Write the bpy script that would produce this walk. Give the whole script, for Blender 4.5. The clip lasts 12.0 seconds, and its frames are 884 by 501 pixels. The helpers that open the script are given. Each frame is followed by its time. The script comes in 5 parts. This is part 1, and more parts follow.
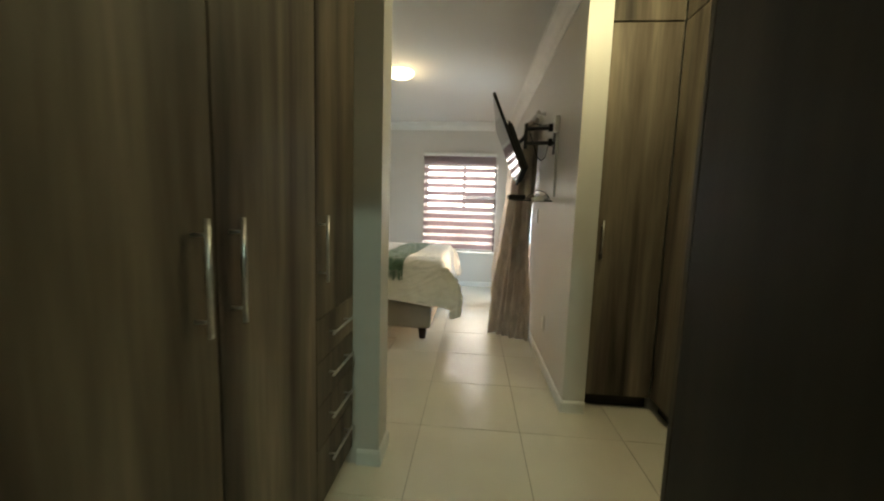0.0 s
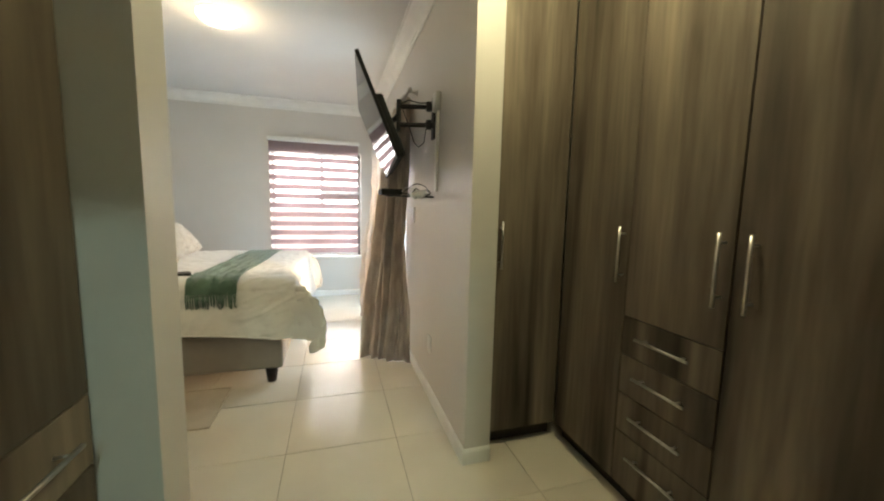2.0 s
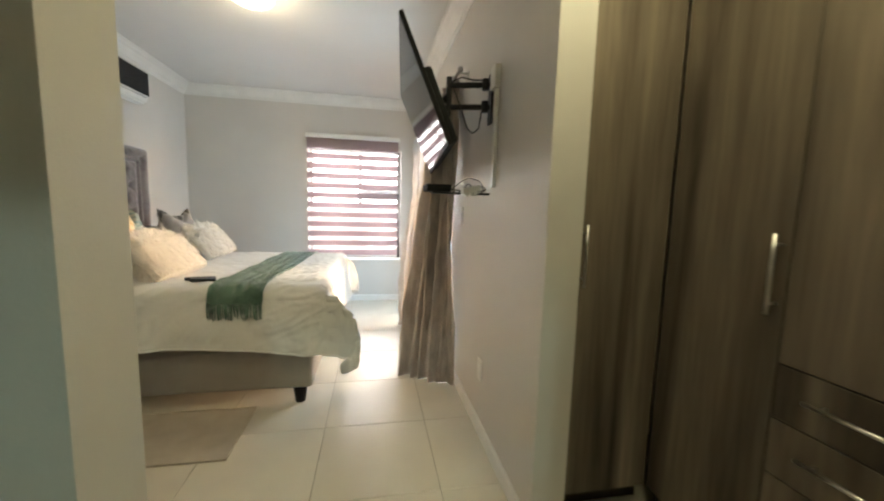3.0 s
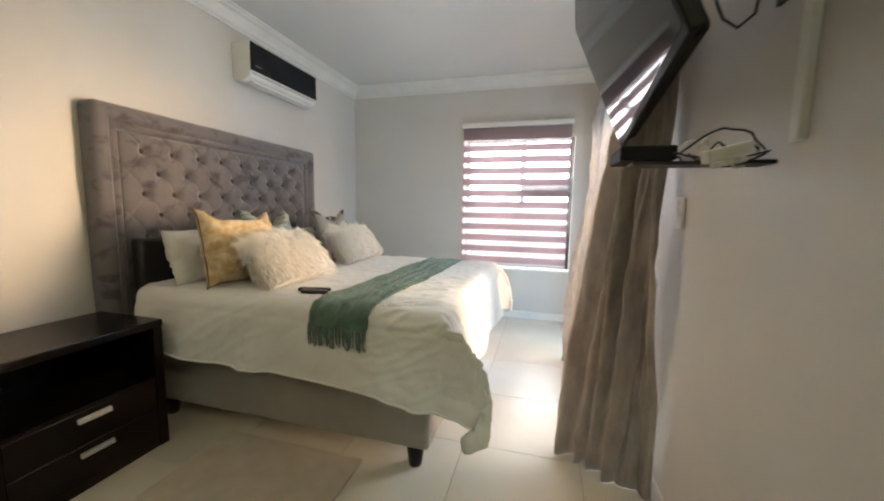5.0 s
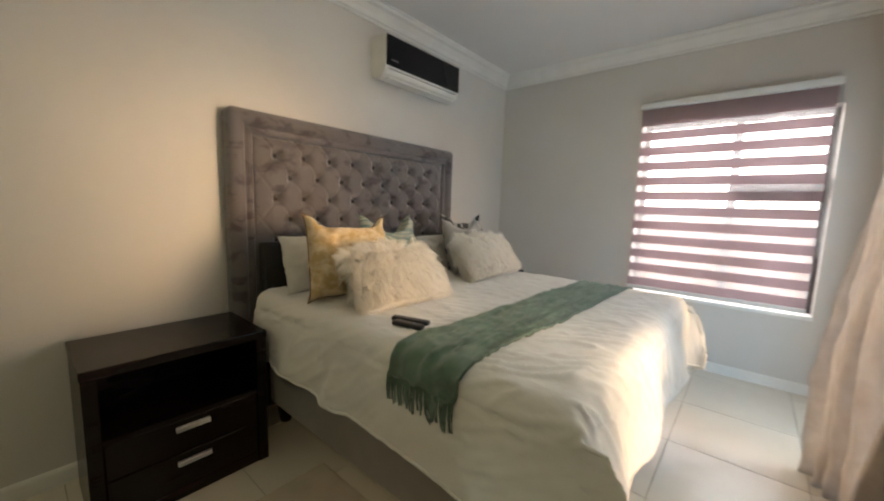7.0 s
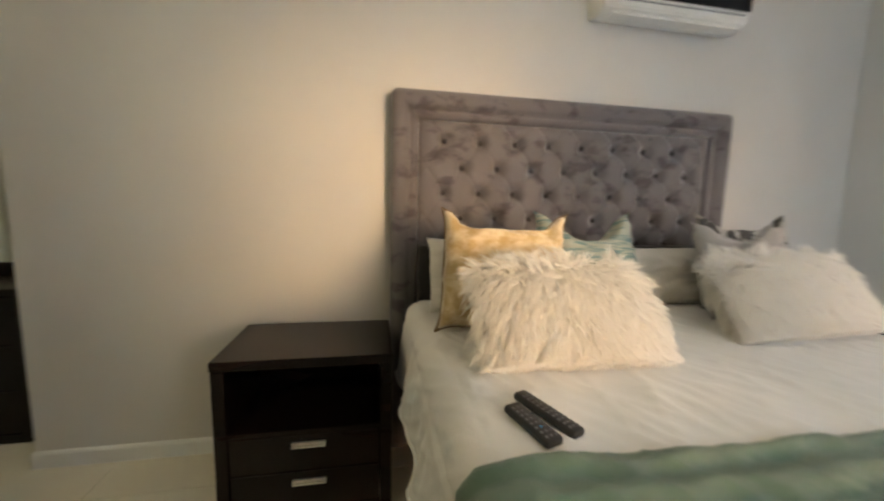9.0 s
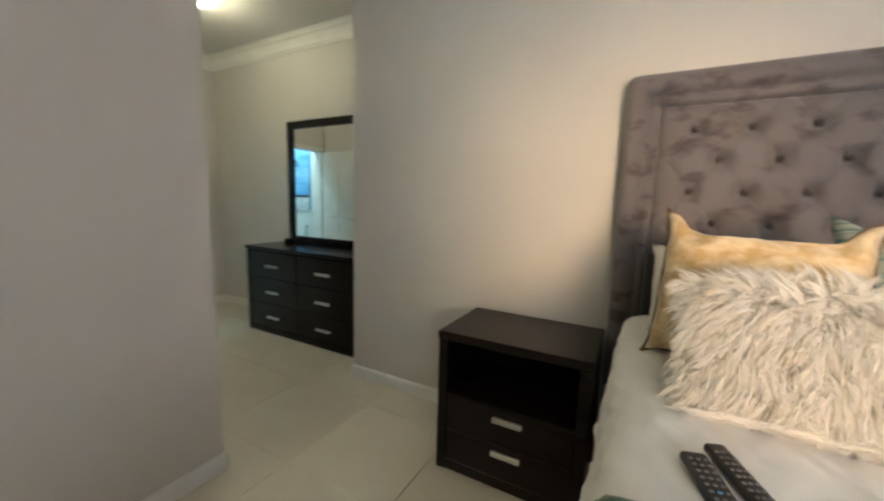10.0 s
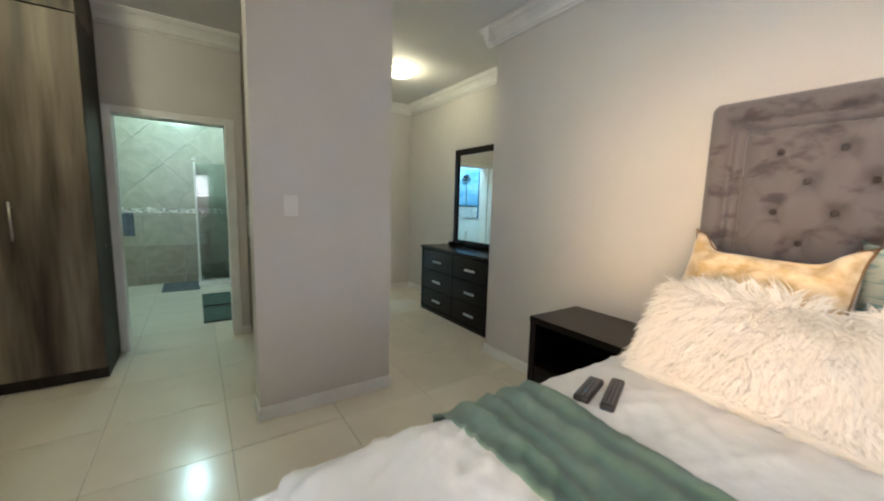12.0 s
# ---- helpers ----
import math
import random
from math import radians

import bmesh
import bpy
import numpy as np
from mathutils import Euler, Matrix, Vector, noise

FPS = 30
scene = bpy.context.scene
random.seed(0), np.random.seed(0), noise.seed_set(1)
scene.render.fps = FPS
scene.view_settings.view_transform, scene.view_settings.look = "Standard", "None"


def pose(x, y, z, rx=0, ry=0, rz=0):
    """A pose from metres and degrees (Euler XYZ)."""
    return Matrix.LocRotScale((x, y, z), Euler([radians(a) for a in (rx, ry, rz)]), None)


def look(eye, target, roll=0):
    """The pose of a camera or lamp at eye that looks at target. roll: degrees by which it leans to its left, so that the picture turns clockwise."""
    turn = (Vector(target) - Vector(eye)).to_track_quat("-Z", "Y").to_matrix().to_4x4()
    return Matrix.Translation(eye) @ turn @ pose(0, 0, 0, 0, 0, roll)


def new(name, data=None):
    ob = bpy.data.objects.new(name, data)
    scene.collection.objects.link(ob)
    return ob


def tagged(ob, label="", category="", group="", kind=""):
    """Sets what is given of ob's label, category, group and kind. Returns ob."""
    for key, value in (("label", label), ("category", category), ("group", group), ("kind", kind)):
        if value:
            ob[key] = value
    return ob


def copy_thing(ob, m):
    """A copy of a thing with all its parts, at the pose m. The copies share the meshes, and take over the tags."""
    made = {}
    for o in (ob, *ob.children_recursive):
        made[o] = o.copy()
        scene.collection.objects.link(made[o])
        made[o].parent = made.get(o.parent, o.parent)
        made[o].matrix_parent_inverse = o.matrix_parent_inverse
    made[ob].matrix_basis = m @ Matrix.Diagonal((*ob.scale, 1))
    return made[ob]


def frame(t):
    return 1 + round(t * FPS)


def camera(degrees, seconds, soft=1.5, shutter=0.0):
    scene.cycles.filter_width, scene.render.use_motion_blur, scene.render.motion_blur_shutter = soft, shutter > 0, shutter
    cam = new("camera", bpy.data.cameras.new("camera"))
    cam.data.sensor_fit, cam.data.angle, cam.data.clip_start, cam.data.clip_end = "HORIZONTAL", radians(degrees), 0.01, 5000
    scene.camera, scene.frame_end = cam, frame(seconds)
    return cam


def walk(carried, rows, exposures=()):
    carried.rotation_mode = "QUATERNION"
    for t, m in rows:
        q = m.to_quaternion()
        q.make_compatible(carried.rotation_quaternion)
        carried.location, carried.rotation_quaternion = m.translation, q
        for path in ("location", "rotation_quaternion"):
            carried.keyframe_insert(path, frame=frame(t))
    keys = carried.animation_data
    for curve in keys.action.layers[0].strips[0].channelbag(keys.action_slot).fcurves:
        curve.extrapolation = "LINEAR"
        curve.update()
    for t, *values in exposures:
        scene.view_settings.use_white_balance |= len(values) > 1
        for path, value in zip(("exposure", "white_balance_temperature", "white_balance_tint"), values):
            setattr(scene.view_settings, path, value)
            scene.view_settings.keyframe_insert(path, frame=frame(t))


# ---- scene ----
cam = camera(100.8, 12.0, soft=2.0, shutter=0.5)
PATH = [
    (0, (0.151, 2.011, 1.357), (-0.012, 3.992, 1.14), 1.8),
    (0.5, (0.106, 2.212, 1.367), (0.124, 4.2, 1.146), 1.6),
    (1, (0.07, 2.372, 1.381), (0.385, 4.335, 1.161), 1.5),
    (1.5, (0.117, 2.557, 1.377), (0.647, 4.472, 1.152), 1.3),
    (2, (0.141, 2.726, 1.381), (0.707, 4.631, 1.159), 1.3),
    (2.5, (0.155, 2.943, 1.374), (0.652, 4.867, 1.156), 1.4),
    (3, (0.154, 3.168, 1.37), (0.526, 5.12, 1.149), 1.6),
    (3.5, (0.215, 3.399, 1.377), (0.38, 5.378, 1.14), 1.4),
    (3.7, (0.255, 3.483, 1.37), (0.305, 5.47, 1.142), 1.5),
    (5.3, (0.255, 4.178, 1.331), (-0.37, 6.065, 1.11), 1.1),
    (5.5, (0.256, 4.233, 1.336), (-0.428, 6.1, 1.119), 1.3),
    (6, (0.281, 4.371, 1.352), (-0.616, 6.144, 1.126), 1.6),
    (6.5, (0.224, 4.519, 1.359), (-0.873, 6.176, 1.128), 1.7),
    (7, (0.135, 4.715, 1.374), (-1.146, 6.232, 1.135), 1.8),
    (7.2, (0.091, 4.795, 1.369), (-1.256, 6.254, 1.129), 1.8),
    (8.8, (-0.240, 5.395, 1.322), (-2.164, 5.940, 1.086), 1.5),
    (9, (-0.268, 5.454, 1.318), (-2.22, 5.823, 1.082), 1.3),
    (9.5, (-0.313, 5.561, 1.319), (-2.265, 5.207, 1.066), 1.7),
    (10, (-0.245, 5.643, 1.318), (-1.991, 4.703, 1.057), 1.6),
    (10.5, (-0.158, 5.779, 1.334), (-1.676, 4.502, 1.079), 1.7),
    (11, (-0.154, 5.972, 1.37), (-1.477, 4.494, 1.116), 1.6),
    (11.5, (-0.135, 6.175, 1.387), (-1.309, 4.576, 1.133), 1.4),
    (12, (-0.023, 6.366, 1.388), (-1.132, 4.721, 1.136), 1.6),
]
EXPOSURES = [(0, 0.40, 7000, 3), (1.0, 0.75, 6700, 7), (2.0, 1.0, 6700, 6), (3.5, 0.9, 6500, 8), (5.5, 0.58, 6200, 9), (7, 0.25, 6600, 9), (9.0, 0.58, 6600, 9), (10.0, 0.6, 6000, 9), (11.5, 0.85, 5800, 9), (12, 0.83, 5800, 10)]
walk(cam, [(t, look(eye, target, roll)) for t, eye, target, roll in PATH], EXPOSURES)

# ---- world, light, exposure ----
SUN_ELEV, SUN_ROT = radians(48), radians(186)
wld = bpy.data.worlds.new("sky")
scene.world = wld
wld.use_nodes = True
wn = wld.node_tree
sky = wn.nodes.new("ShaderNodeTexSky")
sky.sky_type = "NISHITA"
sky.sun_disc = False
sky.sun_elevation, sky.sun_rotation = SUN_ELEV, SUN_ROT
wn.links.new(sky.outputs[0], wn.nodes["Background"].inputs[0])
wn.nodes["Background"].inputs[1].default_value = 0.15


def lamp(name, kind, energy, colour, m, size=0.0, size_y=0.0):
    data = bpy.data.lights.new(name, kind)
    data.energy, data.color = energy, colour
    if kind == "AREA":
        data.shape, data.size, data.size_y = "RECTANGLE", size, size_y
    elif kind == "SUN":
        data.angle = size
    else:
        data.shadow_soft_size = size
    ob = new(name, data)
    ob.matrix_world = m
    return ob


lamp("sun", "SUN", 3.0, (1.0, 0.95, 0.87), pose(0, 0, 8, 42, 0, -6), radians(0.5))
# daylight: one lamp in the glass door's opening, two added outside the house
# added warm fill far out in the yard, brightens the headboard wall
day = lamp("yard_warm_fill", "AREA", 2500, (1.0, 0.62, 0.29), look((14.0, 13.0, 1.9), (-2.2, 5.25, 1.6)), 11.0, 3.4)
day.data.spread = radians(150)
lamp("door_sky_light", "AREA", 33, (0.52, 0.76, 1.0), look((1.03, 7.135, 1.15), (-1.0, 7.135, 0.75)), 1.75, 1.9)
# added panel over the garden wall, stands in for sky at the window
lamp("window_daylight", "AREA", 380, (1.0, 0.95, 0.95), look((-0.2, 10.9, 2.32), (-0.2, 5.0, 1.9)), 6.0, 1.9)
# ceiling lamps
lamp("bedroom_bulb", "POINT", 4, (1.0, 0.78, 0.50), pose(-0.72, 6.2, 2.70), 0.06)
lamp("passage_bulb", "POINT", 9.5, (1.0, 0.88, 0.54), pose(-2.02, 2.45, 2.80), 0.06)
# added fill, placed out of view to brighten the wardrobes
lamp("dressing_fill", "POINT", 18, (1.0, 0.91, 0.56), pose(1.0, 3.80, 2.76), 0.12)
lamp("bathroom_bulb", "POINT", 34, (0.70, 1.0, 0.90), pose(0.15, 0.3, 2.80), 0.06)
# added cool fill that makes the hall bright, its source unknown
lamp("hall_fill", "POINT", 44, (0.62, 0.94, 1.0), pose(-1.75, 0.45, 2.80), 0.06)


# ---- materials ----
def rgb(c):
    return (c[0], c[1], c[2], 1.0)


def material(name, colour, rough=0.6, metal=0.0, second=None, scale=(8, 8, 8), detail=5.0, mix=(0.35, 0.65),
             bump=0.0, bump_scale=60.0, spread=0.0, rough_var=0.0, sheen=0.0, coat=0.0, distort=0.0, spec=0.5):
    """Principled surface: two colours by noise, fine grain relief, optional change from piece to piece."""
    m = bpy.data.materials.new(name)
    m.use_nodes = True
    nt = m.node_tree
    b = nt.nodes["Principled BSDF"]
    b.inputs["Roughness"].default_value, b.inputs["Metallic"].default_value = rough, metal
    b.inputs["Base Color"].default_value = rgb(colour)
    b.inputs["Specular IOR Level"].default_value = spec
    if sheen:
        b.inputs["Sheen Weight"].default_value = sheen
        b.inputs["Sheen Roughness"].default_value = 0.4
    if coat:
        b.inputs["Coat Weight"].default_value = coat
        b.inputs["Coat Roughness"].default_value = 0.15
    tc = nt.nodes.new("ShaderNodeTexCoord")
    mp = nt.nodes.new("ShaderNodeMapping")
    mp.inputs["Scale"].default_value = scale
    nt.links.new(tc.outputs["Object"], mp.inputs[0])
    vec = mp.outputs[0]
    if spread:
        inf = nt.nodes.new("ShaderNodeObjectInfo")
        mul = nt.nodes.new("ShaderNodeVectorMath")
        mul.operation = "MULTIPLY_ADD"
        nt.links.new(inf.outputs["Random"], mul.inputs[0])
        mul.inputs[1].default_value = (37, 53, 71)
        nt.links.new(vec, mul.inputs[2])
        vec = mul.outputs[0]
    if second:
        n1 = nt.nodes.new("ShaderNodeTexNoise")
        n1.inputs["Scale"].default_value, n1.inputs["Detail"].default_value = 1.0, detail
        n1.inputs["Distortion"].default_value = distort
        nt.links.new(vec, n1.inputs["Vector"])
        mr = nt.nodes.new("ShaderNodeMapRange")
        mr.inputs["From Min"].default_value, mr.inputs["From Max"].default_value = mix
        nt.links.new(n1.outputs[0], mr.inputs[0])
        mx = nt.nodes.new("ShaderNodeMix")
        mx.data_type = "RGBA"
        mx.inputs[6].default_value, mx.inputs[7].default_value = rgb(colour), rgb(second)
        nt.links.new(mr.outputs[0], mx.inputs[0])
        out = mx.outputs[2]
        if spread:
            hs = nt.nodes.new("ShaderNodeHueSaturation")
            vr = nt.nodes.new("ShaderNodeMapRange")
            vr.inputs["To Min"].default_value, vr.inputs["To Max"].default_value = 1 - spread, 1 + spread
            nt.links.new(inf.outputs["Random"], vr.inputs[0])
            nt.links.new(vr.outputs[0], hs.inputs["Value"])
            nt.links.new(out, hs.inputs["Color"])
            out = hs.outputs[0]
        nt.links.new(out, b.inputs["Base Color"])
        if rough_var:
            rr = nt.nodes.new("ShaderNodeMapRange")
            rr.inputs["To Min"].default_value, rr.inputs["To Max"].default_value = rough - rough_var, rough + rough_var
            nt.links.new(n1.outputs[0], rr.inputs[0])
            nt.links.new(rr.outputs[0], b.inputs["Roughness"])
    if bump:
        n2 = nt.nodes.new("ShaderNodeTexNoise")
        n2.inputs["Scale"].default_value, n2.inputs["Detail"].default_value = bump_scale, 4.0
        nt.links.new(tc.outputs["Object"], n2.inputs["Vector"])
        bp = nt.nodes.new("ShaderNodeBump")
        bp.inputs["Strength"].default_value, bp.inputs["Distance"].default_value = bump, 0.01
        nt.links.new(n2.outputs[0], bp.inputs["Height"])
        nt.links.new(bp.outputs[0], b.inputs["Normal"])
    return m


def glowing(name, colour, strength):
    m = bpy.data.materials.new(name)
    m.use_nodes = True
    b = m.node_tree.nodes["Principled BSDF"]
    b.inputs["Base Color"].default_value = rgb((0.9, 0.88, 0.82))
    b.inputs["Roughness"].default_value = 0.35
    b.inputs["Emission Color"].default_value = rgb(colour)
    b.inputs["Emission Strength"].default_value = strength
    return m


def glass(name, tint=(0.95, 0.98, 0.97)):
    m = bpy.data.materials.new(name)
    m.use_nodes = True
    b = m.node_tree.nodes["Principled BSDF"]
    b.inputs["Base Color"].default_value = rgb(tint)
    b.inputs["Transmission Weight"].default_value = 1.0
    b.inputs["Roughness"].default_value = 0.0
    b.inputs["IOR"].default_value = 1.45
    return m


def cloth_see_through(name, colour, second, translucent, clear, scale=(30, 30, 30), bump=0.2, bump_scale=300):
    """Fabric that lets part of the light through."""
    m = material(name, colour, 0.75, second=second, scale=scale, bump=bump, bump_scale=bump_scale, sheen=0.3)
    nt = m.node_tree
    b = nt.nodes["Principled BSDF"]
    tr, cl = nt.nodes.new("ShaderNodeBsdfTranslucent"), nt.nodes.new("ShaderNodeBsdfTransparent")
    tr.inputs[0].default_value = rgb(colour)
    m1, m2 = nt.nodes.new("ShaderNodeMixShader"), nt.nodes.new("ShaderNodeMixShader")
    m1.inputs[0].default_value, m2.inputs[0].default_value = translucent, clear
    nt.links.new(b.outputs[0], m1.inputs[1])
    nt.links.new(tr.outputs[0], m1.inputs[2])
    nt.links.new(m1.outputs[0], m2.inputs[1])
    nt.links.new(cl.outputs[0], m2.inputs[2])
    nt.links.new(m2.outputs[0], nt.nodes["Material Output"].inputs[0])
    return m


M_WALL = material("greige_wall_paint", (0.60, 0.573, 0.535), 0.45, second=(0.635, 0.607, 0.567), scale=(1.3, 1.3, 1.3), bump=0.06, bump_scale=140, rough_var=0.05)
M_CEIL = material("white_ceiling_paint", (0.76, 0.75, 0.73), 0.8, second=(0.72, 0.71, 0.69), scale=(0.9, 0.9, 0.9), bump=0.05, bump_scale=90)
M_TRIM = material("white_trim_paint", (0.80, 0.79, 0.76), 0.35, second=(0.74, 0.73, 0.70), scale=(5, 5, 5), bump=0.03, bump_scale=80)
M_TILE = material("cream_floor_tile", (0.68, 0.625, 0.525), 0.19, second=(0.73, 0.675, 0.57), scale=(2.2, 2.2, 2.2), spread=0.025, rough_var=0.05, bump=0.015, bump_scale=25)
M_GROUT = material("beige_grout", (0.44, 0.385, 0.30), 0.85, second=(0.36, 0.31, 0.24), scale=(12, 12, 12), bump=0.2, bump_scale=200)
M_WOOD = material("streaked_wardrobe_laminate", (0.038, 0.029, 0.0225), 0.50, second=(0.235, 0.19, 0.143), scale=(5.5, 5.5, 0.45), detail=7.0, mix=(0.34, 0.73), spec=0.22, spread=0.06, bump=0.05, bump_scale=120, rough_var=0.06, distort=0.5)


def fine_grain(m, scale, low):
    """Thin streaks along the boards, over the broad figure of the laminate."""
    nt = m.node_tree
    b = nt.nodes["Principled BSDF"]
    link = b.inputs["Base Color"].links[0]
    src = link.from_socket
    tc, mp = nt.nodes.new("ShaderNodeTexCoord"), nt.nodes.new("ShaderNodeMapping")
    mp.inputs["Scale"].default_value = scale
    nt.links.new(tc.outputs["Object"], mp.inputs[0])
    n = nt.nodes.new("ShaderNodeTexNoise")
    n.inputs["Scale"].default_value, n.inputs["Detail"].default_value = 1.0, 6.0
    nt.links.new(mp.outputs[0], n.inputs["Vector"])
    mr = nt.nodes.new("ShaderNodeMapRange")
    mr.inputs["From Min"].default_value, mr.inputs["From Max"].default_value = 0.38, 0.62
    mr.inputs["To Min"].default_value, mr.inputs["To Max"].default_value = low, 2.0 - low
    nt.links.new(n.outputs[0], mr.inputs[0])
    hs = nt.nodes.new("ShaderNodeHueSaturation")
    nt.links.new(mr.outputs[0], hs.inputs["Value"])
    nt.links.new(src, hs.inputs["Color"])
    nt.links.new(hs.outputs[0], b.inputs["Base Color"])


fine_grain(M_WOOD, (40, 40, 2.6), 0.90)
M_WOODIN = material("dark_carcass_board", (0.026, 0.021, 0.017), 0.5, spec=0.2, second=(0.048, 0.038, 0.030), scale=(9, 9, 0.7), bump=0.04, bump_scale=110)
M_STEEL = material("brushed_steel", (0.62, 0.60, 0.57), 0.30, 1.0, second=(0.50, 0.49, 0.47), scale=(60, 60, 60), bump=0.03, bump_scale=300)
M_ESPRESSO = material("espresso_lacquered_wood", (0.0055, 0.0035, 0.003), 0.24, spec=0.24, second=(0.012, 0.006, 0.005), scale=(14, 2.5, 14), detail=6, bump=0.02, bump_scale=80, rough_var=0.06)
M_LEATHER = material("black_leatherette", (0.010, 0.009, 0.009), 0.42, second=(0.016, 0.014, 0.013), scale=(30, 30, 30), bump=0.25, bump_scale=260)
M_VELVET = material("grey_mauve_velvet", (0.158, 0.141, 0.144), 0.80, second=(0.082, 0.070, 0.073), scale=(8, 8, 13), detail=4, mix=(0.53, 0.66), bump=0.2, bump_scale=420, sheen=0.6, distort=0.2)
M_BUTTON = material("velvet_button", (0.040, 0.032, 0.032), 0.85, second=(0.09, 0.08, 0.08), scale=(40, 40, 40), bump=0.2, bump_scale=500, sheen=0.4)
M_SUEDE = material("taupe_bed_base_suede", (0.285, 0.25, 0.22), 0.9, second=(0.335, 0.295, 0.26), scale=(4, 4, 4), bump=0.25, bump_scale=500, sheen=0.5)
M_DUVET = material("white_cotton", (0.75, 0.73, 0.69), 0.85, second=(0.79, 0.775, 0.74), scale=(3, 3, 3), bump=0.18, bump_scale=35, sheen=0.25)
M_PILLOW = material("white_pillow_cotton", (0.74, 0.71, 0.66), 0.88, second=(0.68, 0.655, 0.61), scale=(6, 6, 6), bump=0.3, bump_scale=40, sheen=0.2)
M_THROW = material("sage_green_throw", (0.085, 0.155, 0.108), 0.9, second=(0.145, 0.24, 0.175), scale=(11, 7, 7), bump=0.7, bump_scale=380, sheen=0.5)
M_MUSTARD = material("mustard_cushion_velvet", (0.52, 0.35, 0.15), 0.7, second=(0.74, 0.61, 0.40), scale=(17, 17, 24), mix=(0.40, 0.62), bump=0.3, bump_scale=180, sheen=0.6)
M_PIPING = material("brown_piping", (0.22, 0.13, 0.055), 0.8, bump=0.3, bump_scale=400)
M_TEAL = material("blue_green_woven_cushion", (0.40, 0.43, 0.37), 0.85, second=(0.13, 0.24, 0.25), scale=(9, 9, 70), mix=(0.48, 0.60), bump=0.4, bump_scale=220)
M_SILVER = material("silver_grey_cushion", (0.33, 0.315, 0.30), 0.7, second=(0.42, 0.40, 0.38), scale=(9, 9, 9), bump=0.3, bump_scale=200, sheen=0.5)
M_PATTERN = material("grey_leaf_print_cushion", (0.46, 0.44, 0.41), 0.8, second=(0.06, 0.058, 0.055), scale=(16, 30, 16), mix=(0.50, 0.55), bump=0.2, bump_scale=200)
M_FUR = cloth_see_through("cream_faux_fur", (0.94, 0.91, 0.85), (0.95, 0.93, 0.90), 0.45, 0.0, (10, 10, 10), 0.0)
M_RUG = material("beige_bedside_rug", (0.53, 0.45, 0.345), 0.95, second=(0.60, 0.52, 0.41), scale=(9, 9, 9), bump=0.8, bump_scale=300, sheen=0.3)
M_BLACK = material("black_plastic", (0.010, 0.010, 0.011), 0.35, second=(0.016, 0.016, 0.017), scale=(20, 20, 20), bump=0.05, bump_scale=400)
M_BLACKMETAL = material("black_powder_coat", (0.014, 0.013, 0.013), 0.45, 0.2, bump=0.08, bump_scale=400)
M_SCREEN = material("tv_screen_glass", (0.010, 0.010, 0.012), 0.05, spec=0.2)
M_MATTE = material("matte_black_casing", (0.008, 0.008, 0.008), 0.6, spec=0.15, bump=0.05, bump_scale=300)
M_WHITEPL = material("white_plastic", (0.78, 0.77, 0.73), 0.32, second=(0.74, 0.73, 0.69), scale=(10, 10, 10))
M_GREYPL = material("grey_plastic", (0.16, 0.16, 0.17), 0.4)
M_BUTTONS = material("grey_rubber_keys", (0.13, 0.13, 0.14), 0.6)
M_BLUEKEY = material("blue_rubber_key", (0.04, 0.22, 0.42), 0.5)
M_CURTAIN = cloth_see_through("taupe_satin_curtain", (0.58, 0.51, 0.435), (0.31, 0.26, 0.22), 0.30, 0.0, (11, 11, 5), 0.8, 26)
M_CURTAIN.node_tree.nodes["Principled BSDF"].inputs["Roughness"].default_value = 0.36
# same taupe fabric again, with the daylight on it put into paler colours
M_CURTAIN_LIT = cloth_see_through("daylit_taupe_curtain", (0.66, 0.63, 0.61), (0.42, 0.365, 0.33), 0.50, 0.03, (11, 11, 7), 0.6, 22)
M_BAND = cloth_see_through("mauve_blind_band", (0.44, 0.35, 0.365), (0.48, 0.385, 0.40), 0.46, 0.04, (60, 60, 60))
M_MESH = cloth_see_through("sheer_blind_mesh", (0.80, 0.77, 0.78), (0.85, 0.82, 0.83), 0.5, 0.72, (60, 60, 60))
M_ALU = material("dark_window_aluminium", (0.085, 0.082, 0.085), 0.45, 0.4, second=(0.11, 0.105, 0.105), scale=(10, 10, 10))
M_GLASS = glass("clear_glass")
M_SHOWER = glass("shower_glass", (0.82, 0.93, 0.90))
M_SHOWER.node_tree.nodes["Principled BSDF"].inputs["IOR"].default_value = 1.9
M_MIRROR = material("mirror_silver", (0.86, 0.89, 0.88), 0.01, 1.0)
M_LAMPBED = glowing("warm_lit_opal_glass", (1.0, 0.80, 0.46), 2.6)
M_LAMPPASS = glowing("yellow_lit_opal_glass", (1.0, 0.84, 0.50), 1.9)
M_LAMPBATH = glowing("cool_lit_opal_glass", (0.80, 1.0, 0.97), 3.5)
M_STONE = material("beige_marble_wall_tile", (0.40, 0.385, 0.31), 0.22, second=(0.50, 0.48, 0.40), scale=(3.0, 3.0, 3.0), detail=8, spread=0.05, rough_var=0.06, distort=1.6)
M_STONE_D = material("tan_marble_wall_tile", (0.33, 0.30, 0.235), 0.25, second=(0.42, 0.385, 0.31), scale=(4, 4, 4), detail=8, spread=0.06, distort=1.6)
M_PEBBLE = material("mosaic_border_chip", (0.35, 0.34, 0.30), 0.3, second=(0.78, 0.77, 0.73), scale=(1, 1, 1), mix=(0.42, 0.52), spread=0.3)
